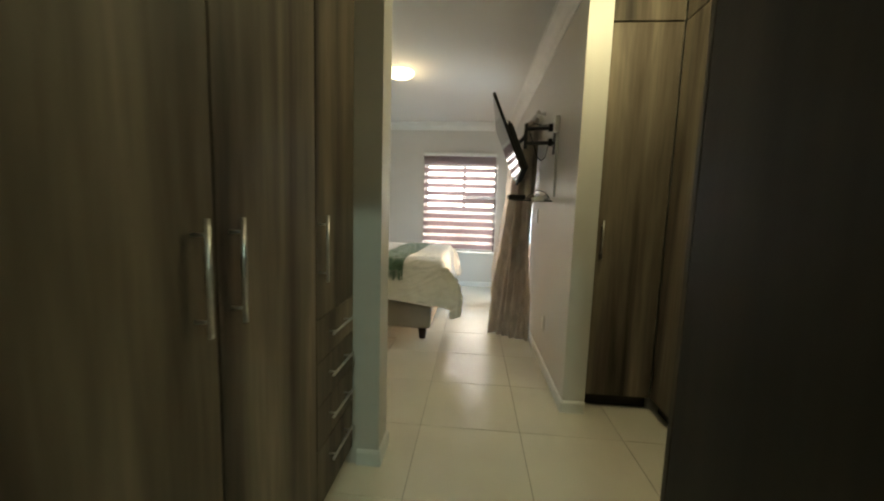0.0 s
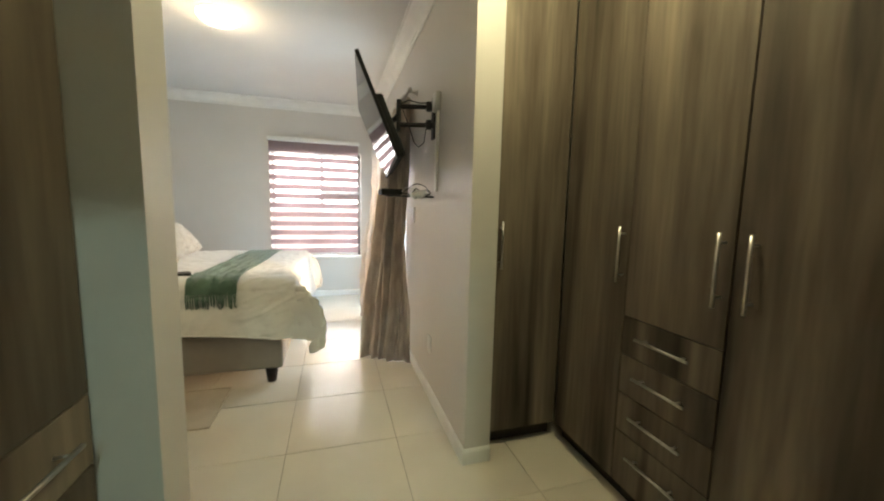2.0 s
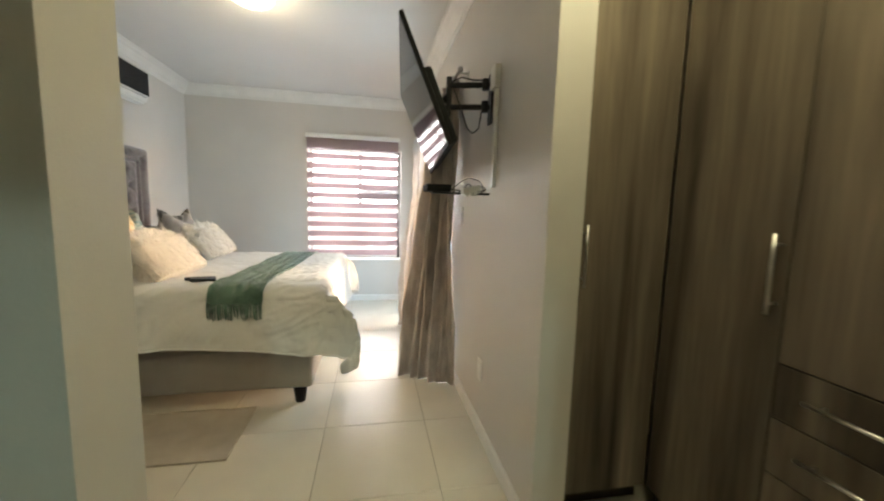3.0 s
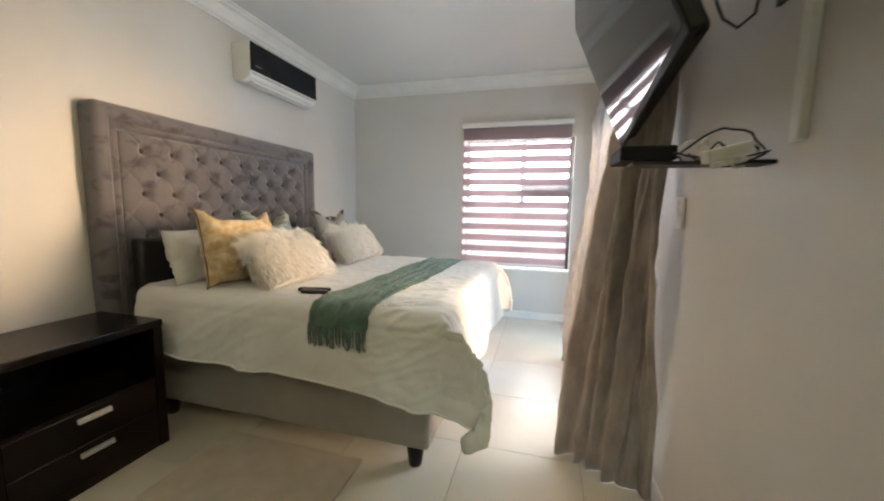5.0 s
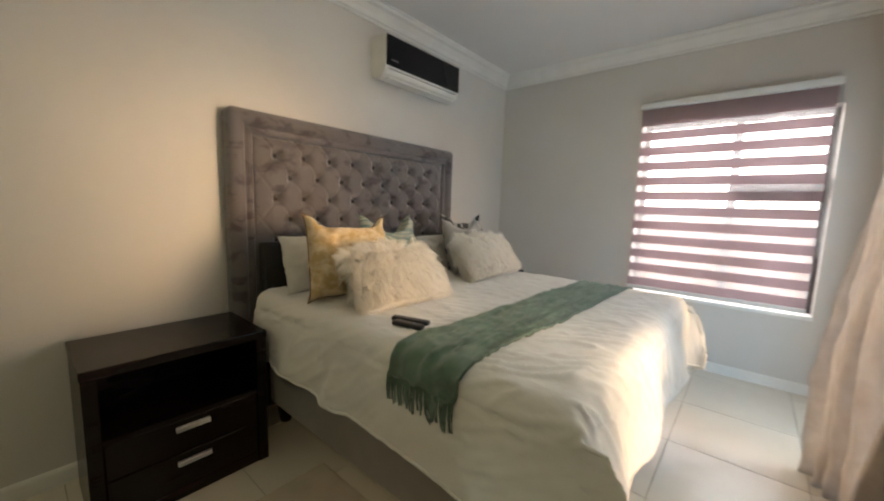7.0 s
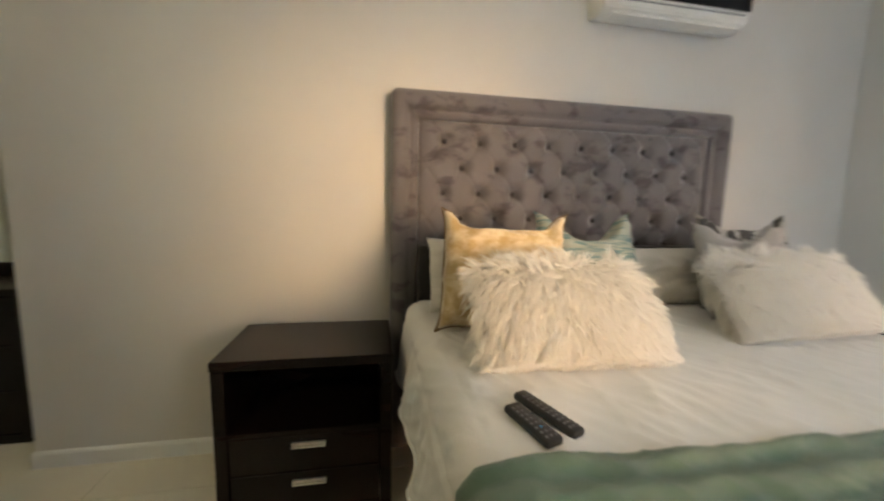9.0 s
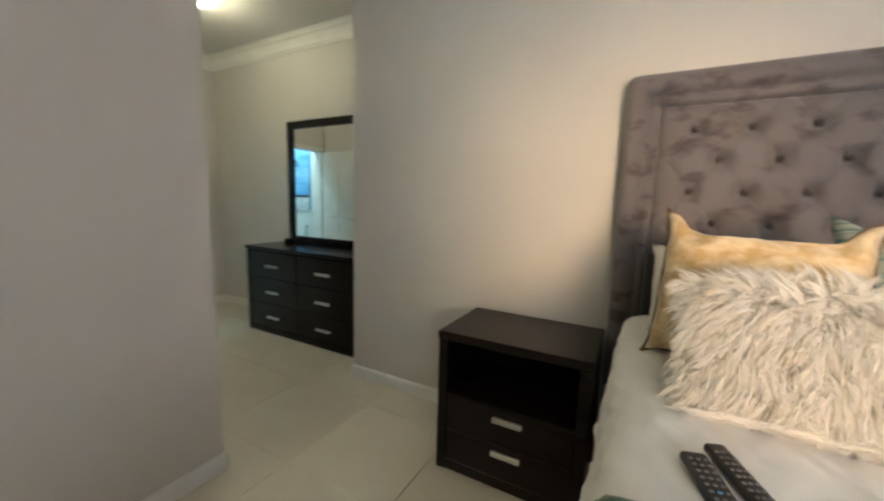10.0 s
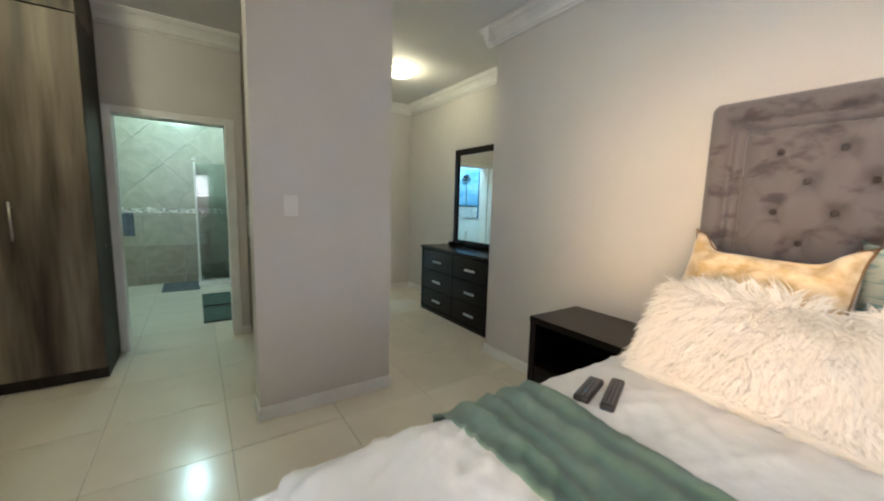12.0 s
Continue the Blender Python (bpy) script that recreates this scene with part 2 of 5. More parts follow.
M_BATHGROUT = material("pale_wall_grout", (0.55, 0.54, 0.48), 0.85, second=(0.50, 0.49, 0.44), scale=(14, 14, 14))
M_MATGREY = material("grey_bath_mat", (0.10, 0.115, 0.135), 0.95, second=(0.14, 0.155, 0.175), scale=(20, 20, 20), bump=0.8, bump_scale=300)
M_MATGREEN = material("dark_green_shower_mat", (0.045, 0.085, 0.07), 0.8, second=(0.07, 0.12, 0.10), scale=(30, 30, 30), bump=0.6, bump_scale=300)
M_TOWEL = material("slate_grey_towel", (0.10, 0.12, 0.16), 0.95, second=(0.13, 0.15, 0.19), scale=(20, 20, 20), bump=0.6, bump_scale=300)
M_HALL = material("pale_hall_paint", (0.66, 0.70, 0.69), 0.6, second=(0.70, 0.73, 0.72), scale=(2, 2, 2), bump=0.04, bump_scale=100)
M_SEA = material("blue_print_sky", (0.10, 0.33, 0.62), 0.5, second=(0.30, 0.56, 0.80), scale=(2, 2, 6))
M_PALM = material("dark_print_palm", (0.015, 0.035, 0.05), 0.5)
M_SAND = material("pale_print_sand", (0.62, 0.66, 0.68), 0.5, second=(0.42, 0.47, 0.52), scale=(12, 12, 30))
M_PAVING = material("warm_concrete_paving", (0.46, 0.39, 0.31), 0.85, second=(0.37, 0.31, 0.245), scale=(1.4, 1.4, 1.4), bump=0.3, bump_scale=40)
M_BOUND = material("cream_boundary_plaster", (0.58, 0.54, 0.47), 0.85, second=(0.50, 0.46, 0.40), scale=(1.5, 1.5, 1.5), bump=0.2, bump_scale=60)
M_BRICK = material("red_brown_brick", (0.36, 0.17, 0.105), 0.85, second=(0.44, 0.24, 0.16), scale=(7, 7, 14), bump=0.4, bump_scale=60)
M_ROOF = material("brown_roof_tile", (0.25, 0.14, 0.095), 0.8, second=(0.32, 0.19, 0.13), scale=(5, 5, 5), bump=0.4, bump_scale=30)


# ---- building helpers ----
def box(bm, x0, x1, y0, y1, z0, z1):
    m = Matrix.LocRotScale(((x0 + x1) / 2, (y0 + y1) / 2, (z0 + z1) / 2), None, (abs(x1 - x0), abs(y1 - y0), abs(z1 - z0)))
    return bmesh.ops.create_cube(bm, size=1, matrix=m)["verts"]


def rbox(bm, x0, x1, y0, y1, z0, z1, r=0.004, seg=2):
    """A box with rounded edges."""
    vs = box(bm, x0, x1, y0, y1, z0, z1)
    es = list({e for v in vs for e in v.link_edges})
    bmesh.ops.bevel(bm, geom=es, offset=min(r, 0.45 * min(abs(x1 - x0), abs(y1 - y0), abs(z1 - z0))), segments=seg, affect="EDGES", profile=0.5)


def rod(bm, a, b, r, seg=12, r2=None):
    a, b = Vector(a), Vector(b)
    d = b - a
    m = Matrix.Translation((a + b) / 2) @ d.to_track_quat("Z", "Y").to_matrix().to_4x4()
    bmesh.ops.create_cone(bm, cap_ends=True, segments=seg, radius1=r, radius2=r if r2 is None else r2, depth=d.length, matrix=m)


def tube(bm, pts, r, seg=8):
    """A bent cable or bar through points."""
    rings = []
    pts = [Vector(p) for p in pts]
    for i, p in enumerate(pts):
        t = (pts[min(i + 1, len(pts) - 1)] - pts[max(i - 1, 0)]).normalized()
        q = t.to_track_quat("Z", "Y")
        rings.append([bm.verts.new(p + q @ Vector((r * math.cos(2 * math.pi * k / seg), r * math.sin(2 * math.pi * k / seg), 0))) for k in range(seg)])
    for a, b in zip(rings, rings[1:]):
        for k in range(seg):
            bm.faces.new((a[k], a[(k + 1) % seg], b[(k + 1) % seg], b[k]))
    bm.faces.new(rings[0][::-1])
    bm.faces.new(rings[-1])


def lathe(bm, profile, centre=(0, 0, 0), seg=32):
    """Turns (radius, height) points round the upright axis."""
    cx, cy, cz = centre
    rings = [[bm.verts.new((cx + max(r, 1e-4) * math.cos(2 * math.pi * k / seg), cy + max(r, 1e-4) * math.sin(2 * math.pi * k / seg), cz + z)) for k in range(seg)] for r, z in profile]
    for a, b in zip(rings, rings[1:]):
        for k in range(seg):
            bm.faces.new((a[k], a[(k + 1) % seg], b[(k + 1) % seg], b[k]))


def sheet(bm, nu, nv, f):
    """A grid of nu x nv cells through f(u, v), u and v from 0 to 1."""
    vs = [[bm.verts.new(f(i / nu, j / nv)) for j in range(nv + 1)] for i in range(nu + 1)]
    for i in range(nu):
        for j in range(nv):
            bm.faces.new((vs[i][j], vs[i + 1][j], vs[i + 1][j + 1], vs[i][j + 1]))


def loft(bm, section, a, b):
    """A trim profile of (out, up) points run from a to b; out is to the left of the way from a to b."""
    a, b = Vector(a), Vector(b)
    t = (b - a).normalized()
    n = Vector((-t.y, t.x, 0))
    ra = [bm.verts.new(a + n * o + Vector((0, 0, u))) for o, u in section]
    rb = [bm.verts.new(b + n * o + Vector((0, 0, u))) for o, u in section]
    k = len(section)
    for i in range(k):
        bm.faces.new((ra[i], ra[(i + 1) % k], rb[(i + 1) % k], rb[i]))
    bm.faces.new(ra[::-1])
    bm.faces.new(rb)


ORIGIN = {}


def mesh_of(name, bm, mat, smooth=False):
    if any(len(x.link_faces) > 1 for x in bm.edges) and not any(len(x.link_faces) == 1 for x in bm.edges):
        bmesh.ops.recalc_face_normals(bm, faces=bm.faces)
    me = bpy.data.meshes.new(name)
    bm.to_mesh(me)
    bm.free()
    me.materials.append(mat)
    if smooth:
        me.polygons.foreach_set("use_smooth", [True] * len(me.polygons))
    return me


def part(name, bm, mat, parent, label="", smooth=False, world=True):
    """Links a bmesh as one mesh under a thing or a part. world: its points are given in the room, not from the thing's base."""
    root = parent
    while root.parent:
        root = root.parent
    if world and root.name in ORIGIN:
        bmesh.ops.translate(bm, verts=bm.verts, vec=-ORIGIN[root.name])
    ob = new(name, mesh_of(name, bm, mat, smooth))
    ob.parent = parent
    if label:
        tagged(ob, label)
    return ob


def thing(name, loc, label, category, group="", m=None):
    """An empty at the base of a thing; its parts hang under it."""
    ob = new(name)
    ob.empty_display_size = 0.1
    ob.matrix_world = m if m is not None else pose(*loc)
    if m is None:
        ORIGIN[ob.name] = Vector(loc)
    return tagged(ob, label, category, group)


def solid(name, bm, mat, label="", category="", kind="", smooth=False, group=""):
    """One mesh that is a thing, or a piece of the setting, by itself."""
    return tagged(new(name, mesh_of(name, bm, mat, smooth)), label, category, group, kind)


BM = bmesh.new

# ---- the shell of the rooms ----
CEIL, T = 2.888, 0.15
XW, XE = -2.26, 0.81          # bedroom: headboard wall and television wall
YN = 8.63                     # window wall
XP, YP = -2.93, 1.08          # passage: dresser wall and door wall
YB = 2.20                     # bathroom wall
WIN = (-0.74, 0.55, 0.62, 2.20)
DOOR = (6.22, 8.05, 2.14)


def wall(name, boxes, mat=M_WALL, label="smooth greige painted plaster wall"):
    bm = BM()
    for b in boxes:
        box(bm, *b)
    return solid(name, bm, mat, label, "wall", "structure")


wall("wall_north", [(XW - T, WIN[0], YN, YN + 0.23, 0, CEIL), (WIN[1], XE + 0.15, YN, YN + 0.23, 0, CEIL),
                    (WIN[0], WIN[1], YN, YN + 0.23, 0, WIN[2]), (WIN[0], WIN[1], YN, YN + 0.23, WIN[3], CEIL)])
wall("wall_west", [(XW - T, XW, 3.83, YN, 0, CEIL), (XP, XW - T, 3.83, 3.98, 0, CEIL)])
wall("wall_passage", [(XP - T, XP, YP - T, 3.98, 0, CEIL)])
wall("wall_east", [(XE, XE + 0.15, 4.47, DOOR[0], 0, CEIL), (XE, XE + 0.15, DOOR[1], YN, 0, CEIL), (XE, XE + 0.15, DOOR[0], DOOR[1], DOOR[2], CEIL)])
wall("wall_pier", [(-1.19, -0.30, 3.79, 3.96, 0, CEIL)])
wall("wall_divider", [(-1.19, -1.06, YP - T, 3.788, 0, CEIL)])
wall("wall_bathroom", [(-1.058, -0.31, YB - 0.12, YB, 0, CEIL), (0.55, 2.18, YB - 0.12, YB, 0, CEIL), (-0.31, 0.55, YB - 0.12, YB, 2.10, CEIL)])
wall("wall_dressing", [(2.03, 2.18, YB, 5.2, 0, CEIL), (XE + 0.152, 2.03, 5.05, 5.2, 0, CEIL)])
wall("wall_entrance", [(XP, -2.05, YP - T, YP, 0, CEIL), (-2.05, -1.25, YP - T, YP, 2.09, CEIL), (-1.25, -1.192, YP - T, YP, 0, CEIL)])
wall("wall_hall", [(XP, -1.05, -0.28, -0.13, 0, CEIL), (XP - T, XP, -0.28, YP - T, 0, CEIL), (-1.05, -0.95, -0.28, YP - T, 0, CEIL)], M_HALL, "pale hall wall beyond the entrance door")
bm = BM()
box(bm, XP - T, 2.18, -1.2, YN + 0.23, CEIL, CEIL + 0.12)
solid("ceiling", bm, M_CEIL, "flat white painted ceiling", "ceiling", "structure")

# floor bed with grout; the tiles come last
bm = BM()
box(bm, XP - T, 2.18, -1.2, YN + 0.23, -0.12, -0.006)
FLOOR = solid("floor", bm, M_GROUT, "glossy cream porcelain floor tiles with thin joints", "floor", "structure")

# cornice and baseboard
CORN = [(0, 0), (0, -0.125), (0.012, -0.125), (0.016, -0.112), (0.030, -0.104), (0.042, -0.075), (0.070, -0.040), (0.098, -0.026), (0.108, -0.012), (0.122, -0.010), (0.122, 0)]
BASE = [(0, 0), (0.014, 0), (0.014, 0.070), (0.010, 0.080), (0.005, 0.085), (0, 0.085)]


def trims(name, runs, section, z, label):
    bm = BM()
    for (xa, ya), (xb, yb) in runs:
        loft(bm, section, (xa, ya, z), (xb, yb, z))
    return solid(name, bm, M_TRIM, label, name, "structure")


E = 0.1195
CORN_RUNS = [((XW, YN), (XW, 3.83 - E)), ((XW + E, 3.83), (XP, 3.83)), ((XP, 3.83), (XP, YP)), ((XP, YP), (-1.19, YP)), ((-1.19, YP), (-1.19, 3.96 + E)),
             ((-1.19 - E, 3.96), (-0.30 + E, 3.96)), ((-0.30, 3.96 + E), (-0.30, 3.79)), ((XE, 4.47 - E), (XE, YN)), ((XE, YN), (XW, YN)),
             ((XE + 0.15, 4.47), (XE - E, 4.47)), ((-0.44, YB), (0.585, YB))]
trims("cornice", CORN_RUNS, CORN, CEIL - 0.001, "white moulded plaster cornice")
BASE_RUNS = [((XW, YN), (XW, 3.83 - 0.0115)), ((XW + 0.0115, 3.83), (XP, 3.83)), ((XP, 3.83), (XP, YP)), ((XP, YP), (-2.11, YP)), ((-1.19, 1.95), (-1.19, 3.9715)),
             ((-1.2015, 3.96), (-0.2885, 3.96)), ((-0.30, 3.9715), (-0.30, 3.7785)), ((-0.2885, 3.79), (-0.415, 3.79)), ((XE, 4.4585), (XE, DOOR[0] - 0.06)), ((XE, DOOR[1] + 0.06), (XE, YN)),
             ((XE, YN), (XW, YN)), ((XE + 0.15, 4.47), (XE - 0.0115, 4.47)), ((-0.44, YB), (-0.37, YB))]
trims("baseboard", BASE_RUNS, BASE, 0.0, "low white painted baseboard")

# bathroom doorway lining
bm = BM()
for x0, x1, z0, z1 in ((-0.37, -0.285, 0, 2.13), (0.525, 0.585, 0, 2.13), (-0.285, 0.525, 2.065, 2.13)):
    rbox(bm, x0, x1, YB - 0.135, YB + 0.016, z0, z1, 0.006)
solid("door_frame_1", bm, M_TRIM, "white painted bathroom door frame", "door frame", "structure")
bm = BM()
for x0, x1, z0, z1 in ((-2.11, -2.03, 0, 2.12), (-1.27, -1.20, 0, 2.12), (-2.03, -1.27, 2.06, 2.12)):
    rbox(bm, x0, x1, YP - T - 0.015, YP + 0.016, z0, z1, 0.006)
solid("door_frame_2", bm, M_TRIM, "white painted entrance door frame", "door frame", "structure")


# ---- window with its blind, glass door ----
def window():
    x0, x1, z0, z1 = WIN
    w = tagged(thing("window_1", (-0.09, YN + 0.14, z0), "dark aluminium window behind a striped blind", "window"), kind="structure")
    bm = BM()
    f, ya, yb = 0.045, YN + 0.12, YN + 0.17
    for b in ((x0, x0 + f, z0, z1), (x1 - f, x1, z0, z1), (x0 + f, x1 - f, z0, z0 + f), (x0 + f, x1 - f, z1 - f, z1), (-0.06, 0.0, z0 + f, z1 - f), (0.0, x1 - f, 1.52, 1.66)):
        rbox(bm, b[0], b[1], ya, yb, b[2], b[3], 0.004)
    part("window_frame", bm, M_ALU, w)
    bm = BM()
    rbox(bm, x0, x1, YN - 0.02, YN + 0.12, z0 - 0.03, z0 + 0.004, 0.006)
    part("window_sill", bm, M_TRIM, w, "white painted sill")
    for a, b, c, d in ((x0 + f, -0.06, z0 + f, z1 - f), (0.0, x1 - f, z0 + f, 1.52), (0.0, x1 - f, 1.66, z1 - f)):
        bm = BM()
        box(bm, a, b, YN + 0.143, YN + 0.148, c, d)
        part("pane", bm, M_GLASS, w).visible_shadow = False


def blind():
    t = thing("roller_blind", (-0.12, YN - 0.03, 0.62), "mauve and sheer striped roller blind, let down over the window", "blind")
    bm = BM()
    rbox(bm, -0.765, 0.525, YN - 0.075, YN - 0.004, 2.315, 2.372, 0.012, 3)
    part("head_rail", bm, M_WHITEPL, t, "white head rail")
    y = YN - 0.035
    z, k = 2.318, 0
    first = True
    while z > 0.66:
        h = 0.150 if first else 0.078
        zl = max(z - h, 0.645)
        bm = BM()
        box(bm, -0.75, 0.505, y - 0.0012, y + 0.0012, zl, z)
        part("band", bm, M_BAND, t)
        z, first = zl, False
        if z <= 0.69:
            break
        zl = z - 0.057
        bm = BM()
        box(bm, -0.75, 0.505, y - 0.0008, y + 0.0008, zl, z)
        part("sheer_band", bm, M_MESH, t)
        z = zl
    bm = BM()
    rbox(bm, -0.752, 0.507, y - 0.014, y + 0.014, z - 0.032, z, 0.008)
    part("bottom_rail", bm, M_WHITEPL, t, "white bottom rail")
    bm = BM()
    tube(bm, [(0.518, y, 2.33), (0.519, y - 0.004, 1.8), (0.518, y - 0.006, 1.1), (0.522, y - 0.008, 1.08), (0.526, y - 0.006, 1.1), (0.526, y, 2.33)], 0.0022, 6)
    part("chain", bm, M_WHITEPL, t, smooth=True)


def glass_door():
    y0, y1, z1 = DOOR
    d = tagged(thing("door_1", (XE + 0.1, 7.13, 0), "dark aluminium sliding glass door to the outside", "door"), kind="structure")
    f, xa, xb = 0.05, XE + 0.06, XE + 0.11
    ym = (y0 + y1) / 2
    bm = BM()
    for b in ((y0, y0 + f, 0.02, z1), (y1 - f, y1, 0.02, z1), (y0 + f, y1 - f, z1 - f, z1), (y0 + f, y1 - f, 0.0, 0.03)):
        rbox(bm, xa, xb, b[0], b[1], b[2], b[3], 0.004)
    part("door_frame", bm, M_ALU, d)
    for ya, yb, dx in ((y0 + f, ym + 0.03, 0.0), (ym - 0.03, y1 - f, 0.03)):
        bm = BM()
        for b in ((ya, ya + 0.045, 0.03, z1 - f), (yb - 0.045, yb, 0.03, z1 - f), (ya + 0.045, yb - 0.045, 0.03, 0.10), (ya + 0.045, yb - 0.045, z1 - f - 0.05, z1 - f)):
            rbox(bm, xa + 0.008 + dx, xa + 0.034 + dx, b[0], b[1], b[2], b[3], 0.003)
        leaf = part("leaf", bm, M_ALU, d)
        bm = BM()
        box(bm, xa + 0.018 + dx, xa + 0.024 + dx, ya + 0.045, yb - 0.045, 0.10, z1 - f - 0.05)
        part("pane", bm, M_GLASS, leaf).visible_shadow = False


window()
blind()
glass_door()


# ---- curtains ----
def curtain(label, bottom, top, ztop, folds, amp, seed, mat):
    """A hanging curtain between a line on the floor and a line at the rod, both as plan points."""
    (bx0, by0), (bx1, by1) = bottom
    (tx0, ty0), (tx1, ty1) = top

    def f(u, v):
        w = v ** 1.25
        x = (bx0 + (bx1 - bx0) * u) * (1 - w) + (tx0 + (tx1 - tx0) * u) * w
        y = (by0 + (by1 - by0) * u) * (1 - w) + (ty0 + (ty1 - ty0) * u) * w
        dx, dy = (bx1 - bx0) * (1 - w) + (tx1 - tx0) * w, (by1 - by0) * (1 - w) + (ty1 - ty0) * w
        n = Vector((dy, -dx)).normalized()
        ph = 2 * math.pi * folds * (u + 0.15 * math.sin(4.6 * u + seed) + 0.06 * math.sin(2.3 * v + 6 * u + seed))
        a = amp * (0.35 + 1.9 * abs(noise.noise((u * 3.5, v * 1.1, seed))))
        ridge = 1 - 2 * abs(noise.noise((u * 9 + 0.8 * v, v * 1.1, seed + 2)))
        s = math.sin(ph)
        off = a * math.copysign(abs(s) ** 0.7, s) + 0.018 * ridge + 0.006 * noise.noise((u * 14 + 5 * v, v * 11, seed + 4)) + 0.050 * noise.noise((u * 2.2, v * 2.5, seed + 9)) + 0.018 * (1 - 2 * abs(noise.noise((u * 5 + 4 * v, v * 5 - u * 3, seed + 13)))) ** 3
        z = 0.004 + v * (ztop - 0.004)
        off += 0.03 * (1 - v) ** 3 * noise.noise((u * 6, v * 3, seed + 20))
        return (min(x + n.x * off, XE - 0.025), y + n.y * off, max(z, 0.004))

    t = thing("curtain", (bx0, by0, 0), label, "curtain", "curtains at the glass door")
    bm = BM()
    sheet(bm, 150, 64, f)
    ob = part("fabric", bm, mat, t, smooth=True)
    mod = ob.modifiers.new("thick", "SOLIDIFY")
    mod.thickness = 0.003
    n = 7
    for i in range(n):
        bm = BM()
        u = (i + 0.5) / n
        x, y = tx0 + (tx1 - tx0) * u, ty0 + (ty1 - ty0) * u
        tube(bm, [(ROD_X + 0.019 * math.cos(a), y, ROD_Z + 0.019 * math.sin(a)) for a in np.linspace(0, 2 * math.pi, 17)], 0.003, 6)
        part("ring", bm, M_STEEL, t, smooth=True)


ROD_X, ROD_Z = 0.735, 2.33
bm = BM()
rod(bm, (ROD_X, 5.74, ROD_Z), (ROD_X, 8.52, ROD_Z), 0.011, 16)
crod = thing("curtain_rod", (ROD_X, 5.74, ROD_Z), "pale metal curtain rod on wall brackets above the glass door", "curtain rod")
part("pole", bm, M_STEEL, crod, smooth=True)
for y in (5.80, 8.46):
    bm = BM()
    rod(bm, (ROD_X, y, ROD_Z), (XE, y, ROD_Z), 0.008)
    rod(bm, (XE - 0.008, y, ROD_Z), (XE, y, ROD_Z), 0.026, 16)
    part("bracket", bm, M_WHITEPL, crod, smooth=True)
for y in (5.735, 8.525):
    bm = BM()
    bmesh.ops.create_uvsphere(bm, u_segments=16, v_segments=10, radius=0.021, matrix=Matrix.Translation((ROD_X, y, ROD_Z)))
    part("finial", bm, M_STEEL, crod, smooth=True)
curtain("taupe satin curtain gathered beside the television wall", ((0.76, 5.80), (0.37, 6.10)), ((0.735, 5.90), (0.735, 6.34)), ROD_Z, 3.4, 0.072, 3.0, M_CURTAIN)
# far curtain takes the lightened copy of the fabric
curtain("taupe curtain coloured paler for the daylight on it, drawn aside near the window", ((0.50, 7.42), (0.74, 6.92)), ((0.735, 8.02), (0.735, 6.90)), ROD_Z, 3.4, 0.050, 11.0, M_CURTAIN_LIT)


# ---- wardrobes ----
def bar_handle(parent, a, b, out):
    """A round bar on two posts, given in the thing's own space; it stands off towards -y."""
    bm = BM()
    a, b = Vector(a), Vector(b)
    o = Vector((0, -out, 0))
    rod(bm, a + o, b + o, 0.0062, 12)
    d = (b - a).normalized()
    for p in (a + d * 0.035, b - d * 0.035):
        rod(bm, p, p + o, 0.0042, 10)
    part("handle", bm, M_STEEL, parent, "brushed steel bar handle", True, False)


DOOR_TOP, KICK = 2.58, 0.095


def wardrobe(m, w, depth, label, handle_x, drawers=False, hz=(1.065, 1.325)):
    """One wardrobe unit up to the ceiling: front at y=0 facing -y, from x=0 to w."""
    t = thing("wardrobe", None, label, "wardrobe", "fitted wardrobes of the dressing area", m)
    bm = BM()
    rbox(bm, 0.0005, w - 0.0005, 0.021, depth, KICK, DOOR_TOP + 0.01, 0.002, 1)
    part("body", bm, M_WOODIN, t, world=False)
    bm = BM()
    box(bm, 0.0005, w - 0.0005, 0.06, depth, 0.0, KICK - 0.001)
    part("plinth", bm, M_WOODIN, t, "dark recessed plinth", world=False)
    bm = BM()
    box(bm, 0.0005, w - 0.0005, 0.004, depth, DOOR_TOP + 0.012, CEIL - 0.002)
    part("top_panel", bm, M_WOOD, t, world=False)
    g = 0.002
    zb = 0.915 if drawers else KICK + 0.004
    bm = BM()
    rbox(bm, g, w - g, 0.0, 0.018, zb, DOOR_TOP, 0.002, 1)
    door = part("door", bm, M_WOOD, t, world=False)
    bar_handle(door, (handle_x, 0, hz[0]), (handle_x, 0, hz[1]), 0.035)
    if drawers:
        for z0, z1 in ((0.735, 0.911), (0.548, 0.731), (0.362, 0.544), (KICK + 0.004, 0.358)):
            bm = BM()
            rbox(bm, g, w - g, 0.0, 0.018, z0, z1, 0.002, 1)
            dr = part("drawer", bm, M_WOOD, t, world=False)
            zz = z1 - 0.078 if z0 > 0.2 else 0.275
            bar_handle(dr, (w / 2 - 0.125, 0, zz), (w / 2 + 0.125, 0, zz), 0.032)
    return t


WL = "dark grey-brown streaked laminate wardrobe"
XR, XL, YF, YNR = 1.43, -0.44, 4.56, 2.80
wardrobe(pose(XR, 4.556, 0, 0, 0, -90), 0.480, 0.59, WL + " with one tall door", 0.455)
wardrobe(pose(XR, 4.074, 0, 0, 0, -90), 0.458, 0.59, WL + " with a door above four drawers", 0.425, True)
wardrobe(pose(XR, 3.614, 0, 0, 0, -90), 0.790, 0.59, WL + " with one wide tall door", 0.068)
wardrobe(pose(0.966, YF, 0), 0.461, 0.48, WL + " with one door, facing the bathroom", 0.050)
